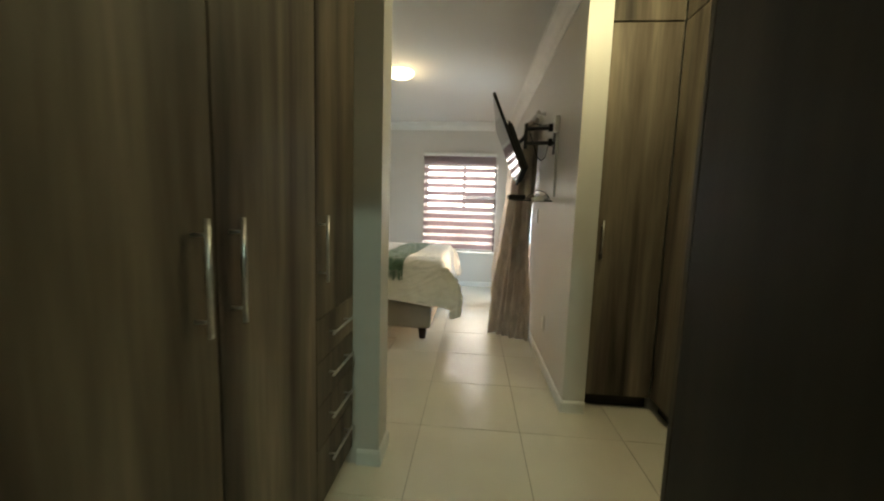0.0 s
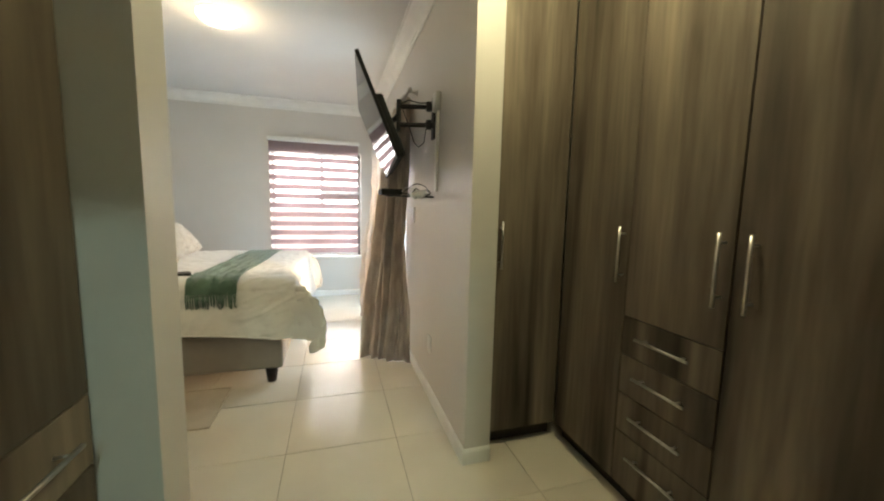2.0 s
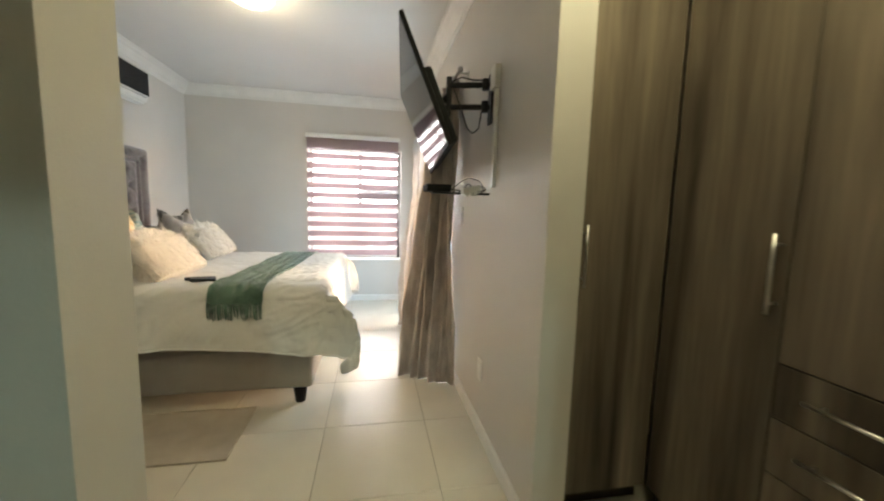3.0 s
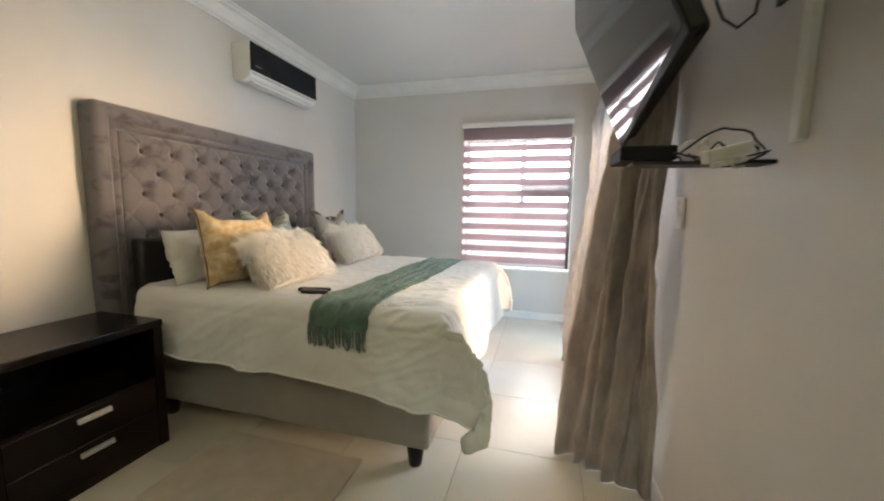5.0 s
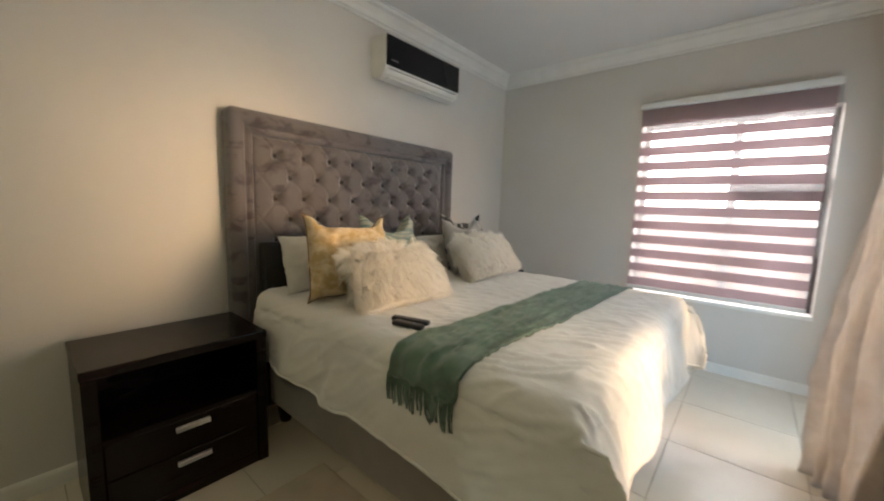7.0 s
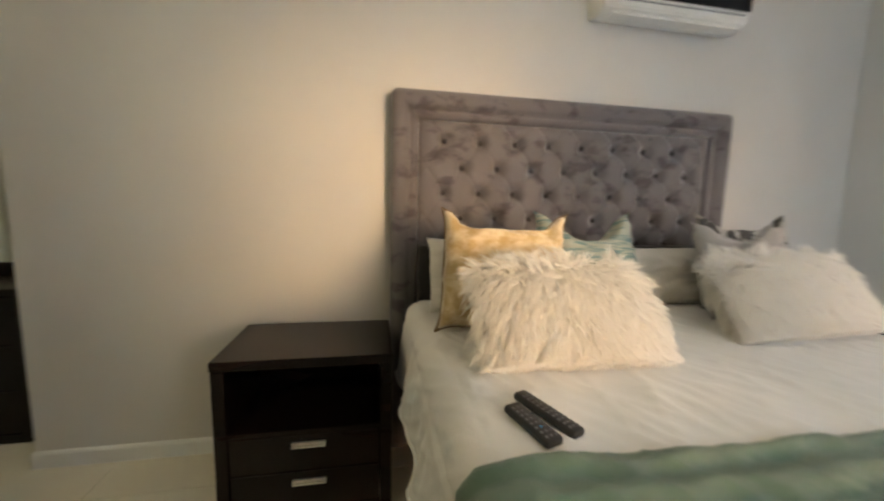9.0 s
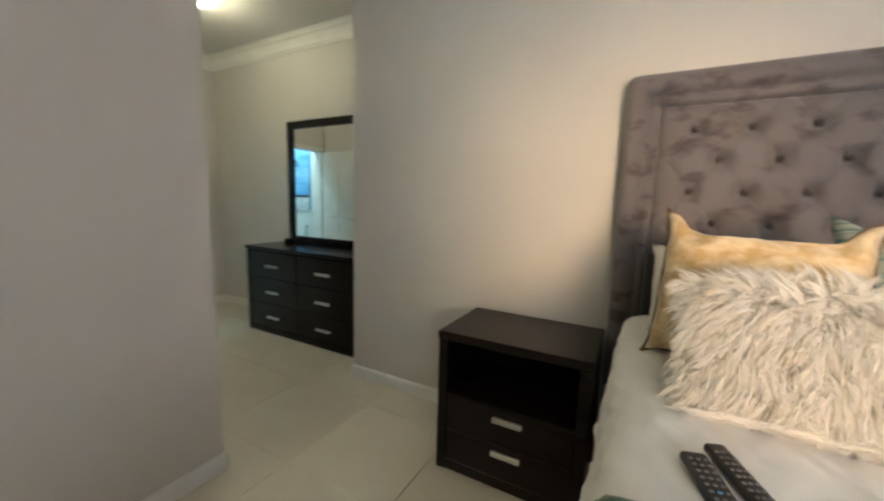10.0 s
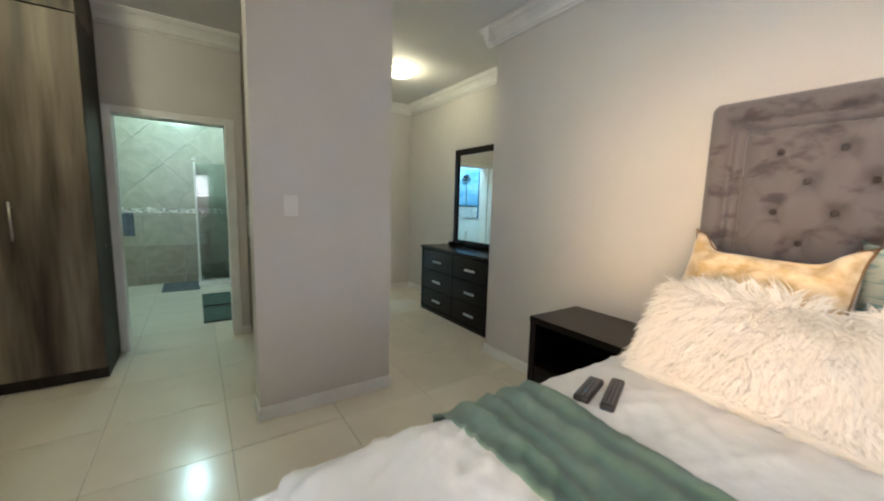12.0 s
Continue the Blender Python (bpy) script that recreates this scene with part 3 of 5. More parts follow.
wardrobe(pose(1.405, YNR, 0, 0, 0, 180), 0.818, 0.585, "dark grey-brown wardrobe with its end panel beside the bathroom door", 0.425)
wardrobe(pose(XL, 2.215, 0, 0, 0, 90), 0.590, 0.605, WL + " with one tall door", 0.520)
wardrobe(pose(XL, 2.807, 0, 0, 0, 90), 0.540, 0.605, WL + " with one tall door", 0.050)
wardrobe(pose(XL, 3.349, 0, 0, 0, 90), 0.438, 0.605, WL + " with a door above four drawers", 0.030, True)
bm = BM()
rod(bm, (0.586, 2.45, 0.985), (0.584, 2.45, 0.985), 0.006, 12)
solid("screw_cap", bm, M_WHITEPL, "tiny pale screw cap on the wardrobe end panel", "screw cap")

# ---- bed ----
BX0, BX1, BY0, BY1, BZ = -2.10, -0.20, 5.66, 7.46, 0.85


def headboard():
    t = thing("headboard", (-2.2, 6.55, 0), "tall grey-mauve velvet headboard, deep buttoned inside a padded border", "headboard")
    y0, y1, z1, xb = 5.54, 7.56, 1.905, XW + 0.002
    bm = BM()
    rbox(bm, xb, -2.205, y0 + 0.01, y1 - 0.01, 0.0, z1 - 0.01, 0.02, 3)
    part("back_panel", bm, M_VELVET, t)
    # padded border: one roll with a bead inside it, carried round the rounded corners
    prof = [(0.0, -2.256), (0.0, -2.180), (0.010, -2.158), (0.034, -2.143), (0.066, -2.146), (0.088, -2.162), (0.096, -2.182), (0.106, -2.172), (0.124, -2.165), (0.138, -2.178), (0.146, -2.205)]
    R = 0.04

    def trail(d):
        a = max(R, d)
        r = max(R - d, 0.0)
        pts = [(y0 + d, z1 * k / 24) for k in range(0, 23)]
        pts += [(y0 + a - r * math.cos(q), z1 - a + r * math.sin(q)) for q in np.linspace(0, math.pi / 2, 7)]
        pts += [(y0 + (y1 - y0) * k / 40, z1 - d) for k in range(5, 36)]
        pts += [(y1 - a + r * math.sin(q), z1 - a + r * math.cos(q)) for q in np.linspace(0, math.pi / 2, 7)]
        pts += [(y1 - d, z1 * k / 24) for k in range(22, -1, -1)]
        return pts

    bm = BM()
    rows = []
    for d, x in prof:
        soft = 0.005 if 0.02 < d < 0.09 else 0.0
        rows.append([bm.verts.new((x + soft * noise.noise((y * 7, z * 7, 3)), y, z)) for y, z in trail(d)])
    for a, b in zip(rows, rows[1:]):
        for k in range(len(a) - 1):
            bm.faces.new((a[k], a[k + 1], b[k + 1], b[k]))
    part("border", bm, M_VELVET, t, smooth=True)
    # tufted middle with a button in every hollow
    ya, yb, za, zb = y0 + 0.142, y1 - 0.142, 0.45, z1 - 0.142
    sy, sz = 0.195, 0.1325
    buttons = []
    j = 0
    z = zb - 0.105
    while z > za:
        y = ya + 0.135 + (sy / 2 if j % 2 else 0)
        while y < yb - 0.05:
            buttons.append((y, z))
            y += sy
        z -= sz
        j += 1
    bs = np.array(buttons)

    def f(u, v):
        y, z = ya + (yb - ya) * u, za + (zb - za) * v
        d = np.sqrt((bs[:, 0] - y) ** 2 + (bs[:, 1] - z) ** 2)
        k = float(np.exp(-(d / 0.036) ** 2).max())
        p, q = (y - ya - 0.135) / sy, (z - (zb - 0.105)) / (2 * sz)
        c1, c2 = (p + q) % 1.0, (p - q) % 1.0
        crease = max(math.exp(-(min(c1, 1 - c1) / 0.05) ** 2), math.exp(-(min(c2, 1 - c2) / 0.05) ** 2))
        edge = min(u, 1 - u, v, 1 - v)
        puff = 0.046 * min(1, edge * 18) ** 0.5 - 0.048 * k - 0.006 * crease + 0.004 * noise.noise((y * 9, z * 9, 2))
        return (-2.198 + puff, y, z)

    bm = BM()
    sheet(bm, 260, 180, f)
    pad = part("tufted_panel", bm, M_VELVET, t, smooth=True)
    for y, z in buttons:
        if z > 0.86:
            bm = BM()
            bmesh.ops.create_uvsphere(bm, u_segments=10, v_segments=6, radius=0.015, matrix=Matrix.Translation((-2.187, y, z)) @ Matrix.Diagonal((0.6, 1, 1, 1)))
            part("button", bm, M_BUTTON, pad, smooth=True)


def bed():
    t = thing("bed", (-1.15, 6.56, 0), "taupe suede bed base and deep mattress on short dark feet", "bed")
    bm = BM()
    rbox(bm, BX0, BX1 - 0.05, BY0 + 0.03, BY1 - 0.03, 0.125, 0.50, 0.025, 3)
    part("base", bm, M_SUEDE, t, smooth=True)
    bm = BM()
    rbox(bm, BX0 + 0.01, BX1 - 0.03, BY0 + 0.03, BY1 - 0.03, 0.502, BZ - 0.025, 0.05, 4)
    part("mattress", bm, M_PILLOW, t, smooth=True)
    for x in (BX0 + 0.1, BX1 - 0.14):
        for y in (BY0 + 0.10, BY1 - 0.10):
            bm = BM()
            lathe(bm, [(0.0, 0), (0.032, 0), (0.036, 0.01), (0.048, 0.11), (0.048, 0.128), (0, 0.128)], (x, y, 0), 20)
            part("foot", bm, M_ESPRESSO, t, "dark turned foot", True)
    bm = BM()
    rbox(bm, -2.140, -2.045, 5.675, 7.43, 0.10, 1.125, 0.018, 3)
    part("inner_headboard", bm, M_LEATHER, t, "low black leatherette headboard", True)


def drape_z(d, r):
    """How a cloth goes over an edge: out and down after d metres past the start of the bend."""
    q = r * math.pi / 2
    if d <= 0:
        return 0.0, 0.0
    if d < q:
        a = d / r
        return r * math.sin(a), r * (1 - math.cos(a))
    return r, r + (d - q)


def top_point(x, y, lift=0.0, wr=1.0):
    """A point of the cloth over the bed, from its place along the cloth (flat x, y)."""
    r = 0.085
    ex, y_lo, y_hi = BX1 + 0.06 - r, BY0 - 0.055 + r, BY1 + 0.055 - r
    ox, dx = drape_z(x - ex, r)
    ol, dl = drape_z(y_lo - y, r)
    oh, dh = drape_z(y - y_hi, r)
    px = min(x, ex) + ox
    py = min(max(y, y_lo), y_hi) - ol + oh
    drop = max(dx, dl, dh) + 0.17 * min(dx, max(dl, dh))
    corner = min(dx, max(dl, dh))
    z = BZ - drop
    side = max(dl, dh)
    n1 = noise.noise((x * 2.3, y * 2.3, 1.7))
    n2 = noise.noise((x * 7 + 3 * n1, y * 4, 5.1))
    n3 = noise.noise((x * 16 + y * 9, y * 15 - x * 5, 8.0))
    flat = 1 if dx <= 0 and side <= 0 else 0
    g1 = 1 - 2 * abs(noise.noise((x * 3.1 + 1.2 * n1, y * 6.5 + x * 2.0, 12.0)))
    g2 = 1 - 2 * abs(noise.noise((x * 8.0 - y * 5.0, y * 9.0 + 2 * n1, 17.0)))
    z += wr * (0.008 * n1 + 0.003 * n2 + 0.0015 * n3 + 0.003 * g1 * abs(g1) + 0.003 * max(0.0, g1) ** 7 + 0.002 * g2 + 0.0015 * max(0.0, g2) ** 6) * (1 if flat else 0.5)
    # short sharp pulls of the cloth towards the near foot corner, and a few by the pillows
    pull = math.exp(-((x + 0.30) / 0.42) ** 2 - ((y - 5.85) / 0.55) ** 2) + 0.5 * math.exp(-((x + 1.45) / 0.35) ** 2) + 0.24
    g3 = 1 - 2 * abs(noise.noise((x * 3.0 + y * 1.6 + 0.5 * n1, y * 15.0 - x * 9.0 + 1.6 * n1, 23.0)))
    fine = wr * 0.012 * pull * max(0.0, g3) ** 4
    z += fine * (1 if flat else 0.4)
    if not flat:
        px += (wr * 0.005 * g2 + fine) * (1 if dx > 0 else 0)
        py += (wr * 0.006 * g2 - fine) * (1 if side > 0 else 0)
    if side > 0.10:
        wob = (0.016 * math.sin(x * 11 + 2 * n1 * 2) + 0.02 * n2) * min(1, (side - 0.10) / 0.25)
        py += (-1 if dl > dh else 1) * (wob + 0.03 * min(1, side / 0.4))
    if dx > 0.10:
        px += (0.016 * math.sin(y * 10 + 3 * n1) + 0.02 * n2) * min(1, (dx - 0.10) / 0.25) + 0.04 * min(1, dx / 0.4)
    if corner > 0.05:
        k = min(1, (corner - 0.05) / 0.25)
        px += 0.16 * math.sin(math.pi * min(corner, 0.42) / 0.46) * (1 if dl > dh else 0.5)
        py += (-0.05 if dl > dh else 0.05) * k
    return Vector((px, py, z + lift))


def duvet():
    lo, hi = BY0 - 0.055, BY1 + 0.055
    xa, xb = -2.03, BX1 + 0.06 + 0.40

    def f(u, v):
        x = xa + (xb - xa) * u
        near = 0.32 + 0.12 * u ** 1.5 + 0.010 * math.sin(9 * u)
        y = (lo - near) + (hi + 0.40 - lo + near) * v
        p = top_point(x, y)
        p.z = max(p.z, 0.17)
        return p

    t = thing("duvet", (-1.1, 6.56, BZ), "creased white cotton duvet draped over the bed to its base", "duvet")
    bm = BM()
    sheet(bm, 200, 230, f)
    ob = part("cover", bm, M_DUVET, t, smooth=True)
    mod = ob.modifiers.new("thick", "SOLIDIFY")
    mod.thickness, mod.offset = 0.014, -1
    for name, run in (("side_hem", [f(k / 90, 0) for k in range(91)]), ("foot_hem", [f(1, k / 90) for k in range(91)])):
        bm = BM()
        tube(bm, run, 0.007, 6)
        part(name, bm, M_DUVET, t, "stitched white hem", True)


def throw():
    t = thing("throw_blanket", (-0.69, 6.5, BZ), "sage green throw with a fringe laid across the bed", "throw")
    xa, xb, ya, yb = -0.85, -0.53, BY0 - 0.055 - 0.075, BY1 + 0.055 + 0.10

    def f(u, v):
        y = ya + (yb - ya) * v
        x = xa + (xb - xa) * u + 0.10 * (v - 0.15) * (1 if v > 0.15 else 0) + 0.012 * math.sin(6 * v)
        p = top_point(x, y, 0.012)
        p.z += 0.006 * math.sin(26 * u + 3 * noise.noise((v * 6, u * 3, 3))) + 0.006 * noise.noise((u * 9, v * 22, 1))
        if y < BY0 + 0.0:
            p.y -= 0.014
        return p

    bm = BM()
    sheet(bm, 44, 150, f)
    ob = part("cloth", bm, M_THROW, t, smooth=True)
    mod = ob.modifiers.new("thick", "SOLIDIFY")
    mod.thickness = 0.008
    for v, sgn in ((0.0, -1), (1.0, 1)):
        bm = BM()
        for i in range(46):
            u = (i + 0.5) / 46
            p = Vector(f(u, v))
            ln = 0.075 + 0.03 * random.random()
            sway = 0.02 * (random.random() - 0.5)
            tube(bm, [p, p + Vector((sway * 0.4, sgn * 0.006, -ln * 0.5)), p + Vector((sway, sgn * 0.002, -ln))], 0.0032, 5)
        part("fringe", bm, M_THROW, t, "green tassel fringe", True)


def cushion_mesh(w, h, d, chop=0.0, ear=0.04, seed=0.0):
    """A stuffed cushion standing on its edge: width along x, height along z, thickness along y."""
    bm = BM()
    n = 26
    rows = {}
    for side in (-1, 1):
        for i in range(n + 1):
            for j in range(n + 1):
                u, v = 2 * i / n - 1, 2 * j / n - 1
                if side == 1 and (i in (0, n) or j in (0, n)):
                    rows[side, i, j] = rows[-1, i, j]
                    continue
                bulge = ((1 - u * u) * (1 - v * v)) ** 0.42
                pinch = 1 - ear * 2.2 * (1 - abs(u) ** 6) * abs(v) ** 4
                pinch2 = 1 - ear * 1.6 * (1 - abs(v) ** 6) * abs(u) ** 4
                x, z = u * w / 2 * pinch2, h / 2 + v * h / 2 * pinch
                y = side * d / 2 * bulge
                if v > 0:
                    z -= chop * max(0, 1 - (u / 0.80) ** (2 if chop > 0.09 else 8)) * v ** 2
                wr = noise.noise((u * 2.4 + seed, v * 2.4, side * 3 + seed))
                y += 0.02 * wr * bulge
                fold = 1 - 2 * abs(noise.noise((u * 2.2 + 1.5 * v + seed, v * 2.6 - u * 1.2, seed + 11)))
                y += 0.020 * side * max(0.0, fold) ** 3 * min(1.0, 2.5 * bulge)
                x += 0.006 * noise.noise((u * 4, v * 4, seed + 7))
                rows[side, i, j] = bm.verts.new((x, y, z))
    for side in (-1, 1):
        for i in range(n):
            for j in range(n):
                q = [rows[side, i, j], rows[side, i + 1, j], rows[side, i + 1, j + 1], rows[side, i, j + 1]]
                bm.faces.new(q if side == -1 else q[::-1])
    return bm


def cushion(name, label, mat, base, size, lean, turn=0.0, chop=0.0, ear=0.05, seed=0.0, roll=0.0, piping=None, category="cushion"):
    """Stands on the bed with its face to the foot, leaning back by lean degrees."""
    m = pose(base[0], base[1], base[2], 0, 0, 90 + turn) @ pose(0, 0, 0, -lean, roll, 0)
    t = thing(name, None, label, category, "cushions on the bed", m)
    bm = cushion_mesh(*size, chop=chop, ear=ear, seed=seed)
    edge = [(v.co.copy()) for v in bm.verts]
    ob = part("cover", bm, mat, t, smooth=True, world=False)
    if piping:
        w, h, d = size
        n = 26
        pts = []
        for i in range(n + 1):
            pts.append((-1 + 2 * i / n, -1))
        for i in range(1, n + 1):
            pts.append((1, -1 + 2 * i / n))
        for i in range(1, n + 1):
            pts.append((1 - 2 * i / n, 1))
        for i in range(1, n + 1):
            pts.append((-1, 1 - 2 * i / n))
        path = []
        for u, v in pts:
            pinch = 1 - ear * 2.2 * (1 - abs(u) ** 6) * abs(v) ** 4
            pinch2 = 1 - ear * 1.6 * (1 - abs(v) ** 6) * abs(u) ** 4
            z = h / 2 + v * h / 2 * pinch - (chop * max(0, 1 - (u / 0.80) ** (2 if chop > 0.09 else 8)) * v ** 2 if v > 0 else 0)
            path.append((u * w / 2 * pinch2, 0, z))
        bm = BM()
        tube(bm, path, 0.0045, 6)
        part("piping", bm, piping, t, "thin brown piping", True, False)
    return t


def fur_cushion(label, base, size, lean, turn, seed, count=9000):
    t = cushion("fur_cushion", label, M_FUR, base, size, lean, turn, ear=0.02, seed=seed)
    rng = np.random.default_rng(int(seed))
    w, h, d = size
    verts, faces = [], []

    def skin(u, v, side):
        bulge = (max(0, 1 - u * u) * max(0, 1 - v * v)) ** 0.42
        p = Vector((u * w / 2 * 0.99, side * d / 2 * bulge * 0.96, h / 2 + v * h / 2 * 0.99))
        n = Vector((u * abs(u) ** 2 * 0.9, side * (0.30 + bulge), v * abs(v) ** 2 * 0.9)).normalized()
        return p, n

    per = 16
    for _ in range(count // per):
        # one lock: strands that grow apart and meet towards a common tip
        cu, cv = rng.uniform(-1, 1), rng.uniform(-1, 1)
        side = -1 if rng.random() < 0.75 else 1
        pc, nc = skin(cu, cv, side)
        sw = noise.noise((cu * 2.0 + seed, cv * 2.0, seed))
        comb = Vector((0.45 * sw + 0.30 * cu - 0.12 + rng.normal(0, 0.2), 0, -0.95 + 0.9 * max(0, cv) ** 2 + 0.25 * noise.noise((cu * 3, cv * 3, seed + 5)) + rng.normal(0, 0.2)))
        ln = rng.uniform(0.055, 0.105)
        a = (nc * 0.8 + comb * 0.55).normalized()
        b = (nc * 0.05 + comb).normalized()
        tip = pc + a * ln * 0.45 + b * ln * 0.6
        for _k in range(per):
            u, v = np.clip(cu + rng.normal(0, 0.055), -1, 1), np.clip(cv + rng.normal(0, 0.085), -1, 1)
            p, n = skin(u, v, side)
            own = p + a * ln * 0.45 + b * ln * rng.uniform(0.35, 0.7)
            p2 = own.lerp(tip, 0.45) + Vector((rng.normal(0, 0.003), rng.normal(0, 0.003), rng.normal(0, 0.003)))
            p1 = p.lerp(p2, 0.5) + nc * ln * 0.16
            sv = (p2 - p).cross(Vector((rng.normal(), rng.normal(), rng.normal()))).normalized() * rng.uniform(0.0013, 0.0026)
            p1.z, p2.z = max(p1.z, 0.004), max(p2.z, 0.004)
            k = len(verts)
            verts += [p - sv, p + sv, p1 - sv * 0.85, p1 + sv * 0.85, p2]
            faces += [(k, k + 1, k + 3, k + 2), (k + 2, k + 3, k + 4)]
    me = bpy.data.meshes.new("fur")
    me.from_pydata([tuple(v) for v in verts], [], faces)
    me.materials.append(M_FUR)
    fur = new("fur", me)
    fur.parent = t
    tagged(fur, "long shaggy cream fur", kind="stuff")
    return t


def remote(label, a, b, w, keys):
    """A hand-held remote lying on the bed from plan point a to b."""
    d = Vector((b[0] - a[0], b[1] - a[1], 0))
    L = d.length
    m = pose(a[0], a[1], BZ + 0.012, 0, 2.0, math.degrees(math.atan2(d.y, d.x)))
    t = thing("remote_control", None, label, "remote control", "remotes on the bed", m)
    bm = BM()
    rbox(bm, 0, L, -w / 2, w / 2, 0, 0.02, 0.008, 3)
    part("case", bm, M_BLACK, t, smooth=True, world=False)
    rows, cols = keys
    for i in range(rows):
        for j in range(cols):
            bm = BM()
            x, y = L * (0.16 + 0.74 * i / (rows - 1)), (j - (cols - 1) / 2) * w * 0.27
            rbox(bm, x - 0.0028, x + 0.0028, y - 0.0034, y + 0.0034, 0.019, 0.0218, 0.001, 1)
            part("key", bm, M_BLUEKEY if (i, j) == (rows - 3, 1) and w > 0.04 else M_BUTTONS, t, world=False)


headboard()
bed()
duvet()
throw()
cushion("pillow", "plain white cotton pillow propped on the inner headboard", M_PILLOW, (-1.82, 6.02, 0.845), (0.66, 0.35, 0.16), 17, 0, ear=0.03, seed=1, category="pillow")
cushion("pillow", "plain white cotton pillow propped on the inner headboard", M_PILLOW, (-1.84, 6.95, 0.845), (0.66, 0.31, 0.16), 20, 0, ear=0.03, seed=2, category="pillow")
cushion("cushion", "mustard velvet cushion with brown piping and pointed ears", M_MUSTARD, (-1.53, 5.925, 0.845), (0.50, 0.48, 0.19), 15, -10, 0.055, 0.055, 3, 2, M_PIPING)
cushion("cushion", "blue-green woven cushion with a dented top", M_TEAL, (-1.66, 6.40, 0.845), (0.50, 0.49, 0.15), 17, 3, 0.15, 0.05, 4)
cushion("cushion", "silver-grey satin cushion with pointed ears", M_SILVER, (-1.58, 7.14, 0.845), (0.48, 0.46, 0.14), 19, 2, 0.10, 0.05, 5)
cushion("cushion", "grey leaf-print cushion behind the silver one", M_PATTERN, (-1.70, 7.24, 0.845), (0.48, 0.485, 0.13), 12, -6, 0.06, 0.05, 6)
fur_cushion("shaggy cream faux-fur cushion leaning on the mustard cushion", (-1.19, 6.045, 0.85), (0.54, 0.34, 0.17), 40, -3, 21, 24000)
fur_cushion("shaggy white faux-fur cushion leaning on the silver cushion", (-1.32, 7.10, 0.85), (0.66, 0.34, 0.17), 35, 3, 33, 20000)
remote("long black remote control with rows of keys", (-1.06, 5.800), (-0.895, 5.866), 0.038, (10, 3))
remote("broad black remote control with a blue key", (-1.01, 5.762), (-0.873, 5.802), 0.045, (8, 3))


# ---- bedside cabinets, dresser, mirror ----
def flat_pull(parent, c, w, axis="y", world=True):
    """A short ridged bar pull on a front that faces +x."""
    x, y, z = c
    bm = BM()
    rbox(bm, x, x + 0.018, y - w / 2, y + w / 2, z - 0.011, z - 0.002, 0.002, 1)
    rbox(bm, x, x + 0.014, y - w / 2, y + w / 2, z - 0.001, z + 0.011, 0.002, 1)
    part("handle", bm, M_STEEL, parent, "ridged silver pull", world=world)


def bedside(loc, label):
    """Front faces +x; base at the middle of the footprint."""
    t = thing("bedside_cabinet", None, label, "bedside cabinet", "cabinets beside the bed", pose(*loc))
    w, d, h = 0.70, 0.47, 0.71
    bm = BM()
    rbox(bm, -d / 2, d / 2, -w / 2, w / 2, h - 0.04, h, 0.005)
    part("top", bm, M_ESPRESSO, t, world=False)
    for y0, y1 in ((-w / 2 + 0.004, -w / 2 + 0.052), (w / 2 - 0.052, w / 2 - 0.004)):
        bm = BM()
        rbox(bm, -d / 2 + 0.003, d / 2 - 0.004, y0, y1, 0, h - 0.041, 0.003)
        part("side_panel", bm, M_ESPRESSO, t, world=False)
    a = w / 2 - 0.053
    bm = BM()
    box(bm, -d / 2 + 0.005, -d / 2 + 0.02, -a, a, 0.02, h - 0.041)
    part("back_panel", bm, M_ESPRESSO, t, world=False)
    bm = BM()
    box(bm, -d / 2 + 0.021, d / 2 - 0.008, -a, a, 0.385, 0.405)
    part("shelf", bm, M_ESPRESSO, t, world=False)
    bm = BM()
    rbox(bm, d / 2 - 0.03, d / 2 - 0.010, -a, a, 0.0, 0.055, 0.002, 1)
    part("bottom_rail", bm, M_ESPRESSO, t, world=False)
    for z0, z1 in ((0.058, 0.222), (0.226, 0.383)):
        bm = BM()
        rbox(bm, d / 2 - 0.30, d / 2 - 0.007, -a + 0.002, a - 0.002, z0, z1, 0.003, 1)
        dr = part("drawer", bm, M_ESPRESSO, t, world=False)
        flat_pull(dr, (d / 2 - 0.007, 0.01, (z0 + z1) / 2 + 0.04), 0.135, world=False)
    return t


NS = bedside((-1.965, 5.185, 0), "espresso bedside cabinet with an open niche above two drawers")
copy_thing(NS, pose(-1.965, 7.98, 0))


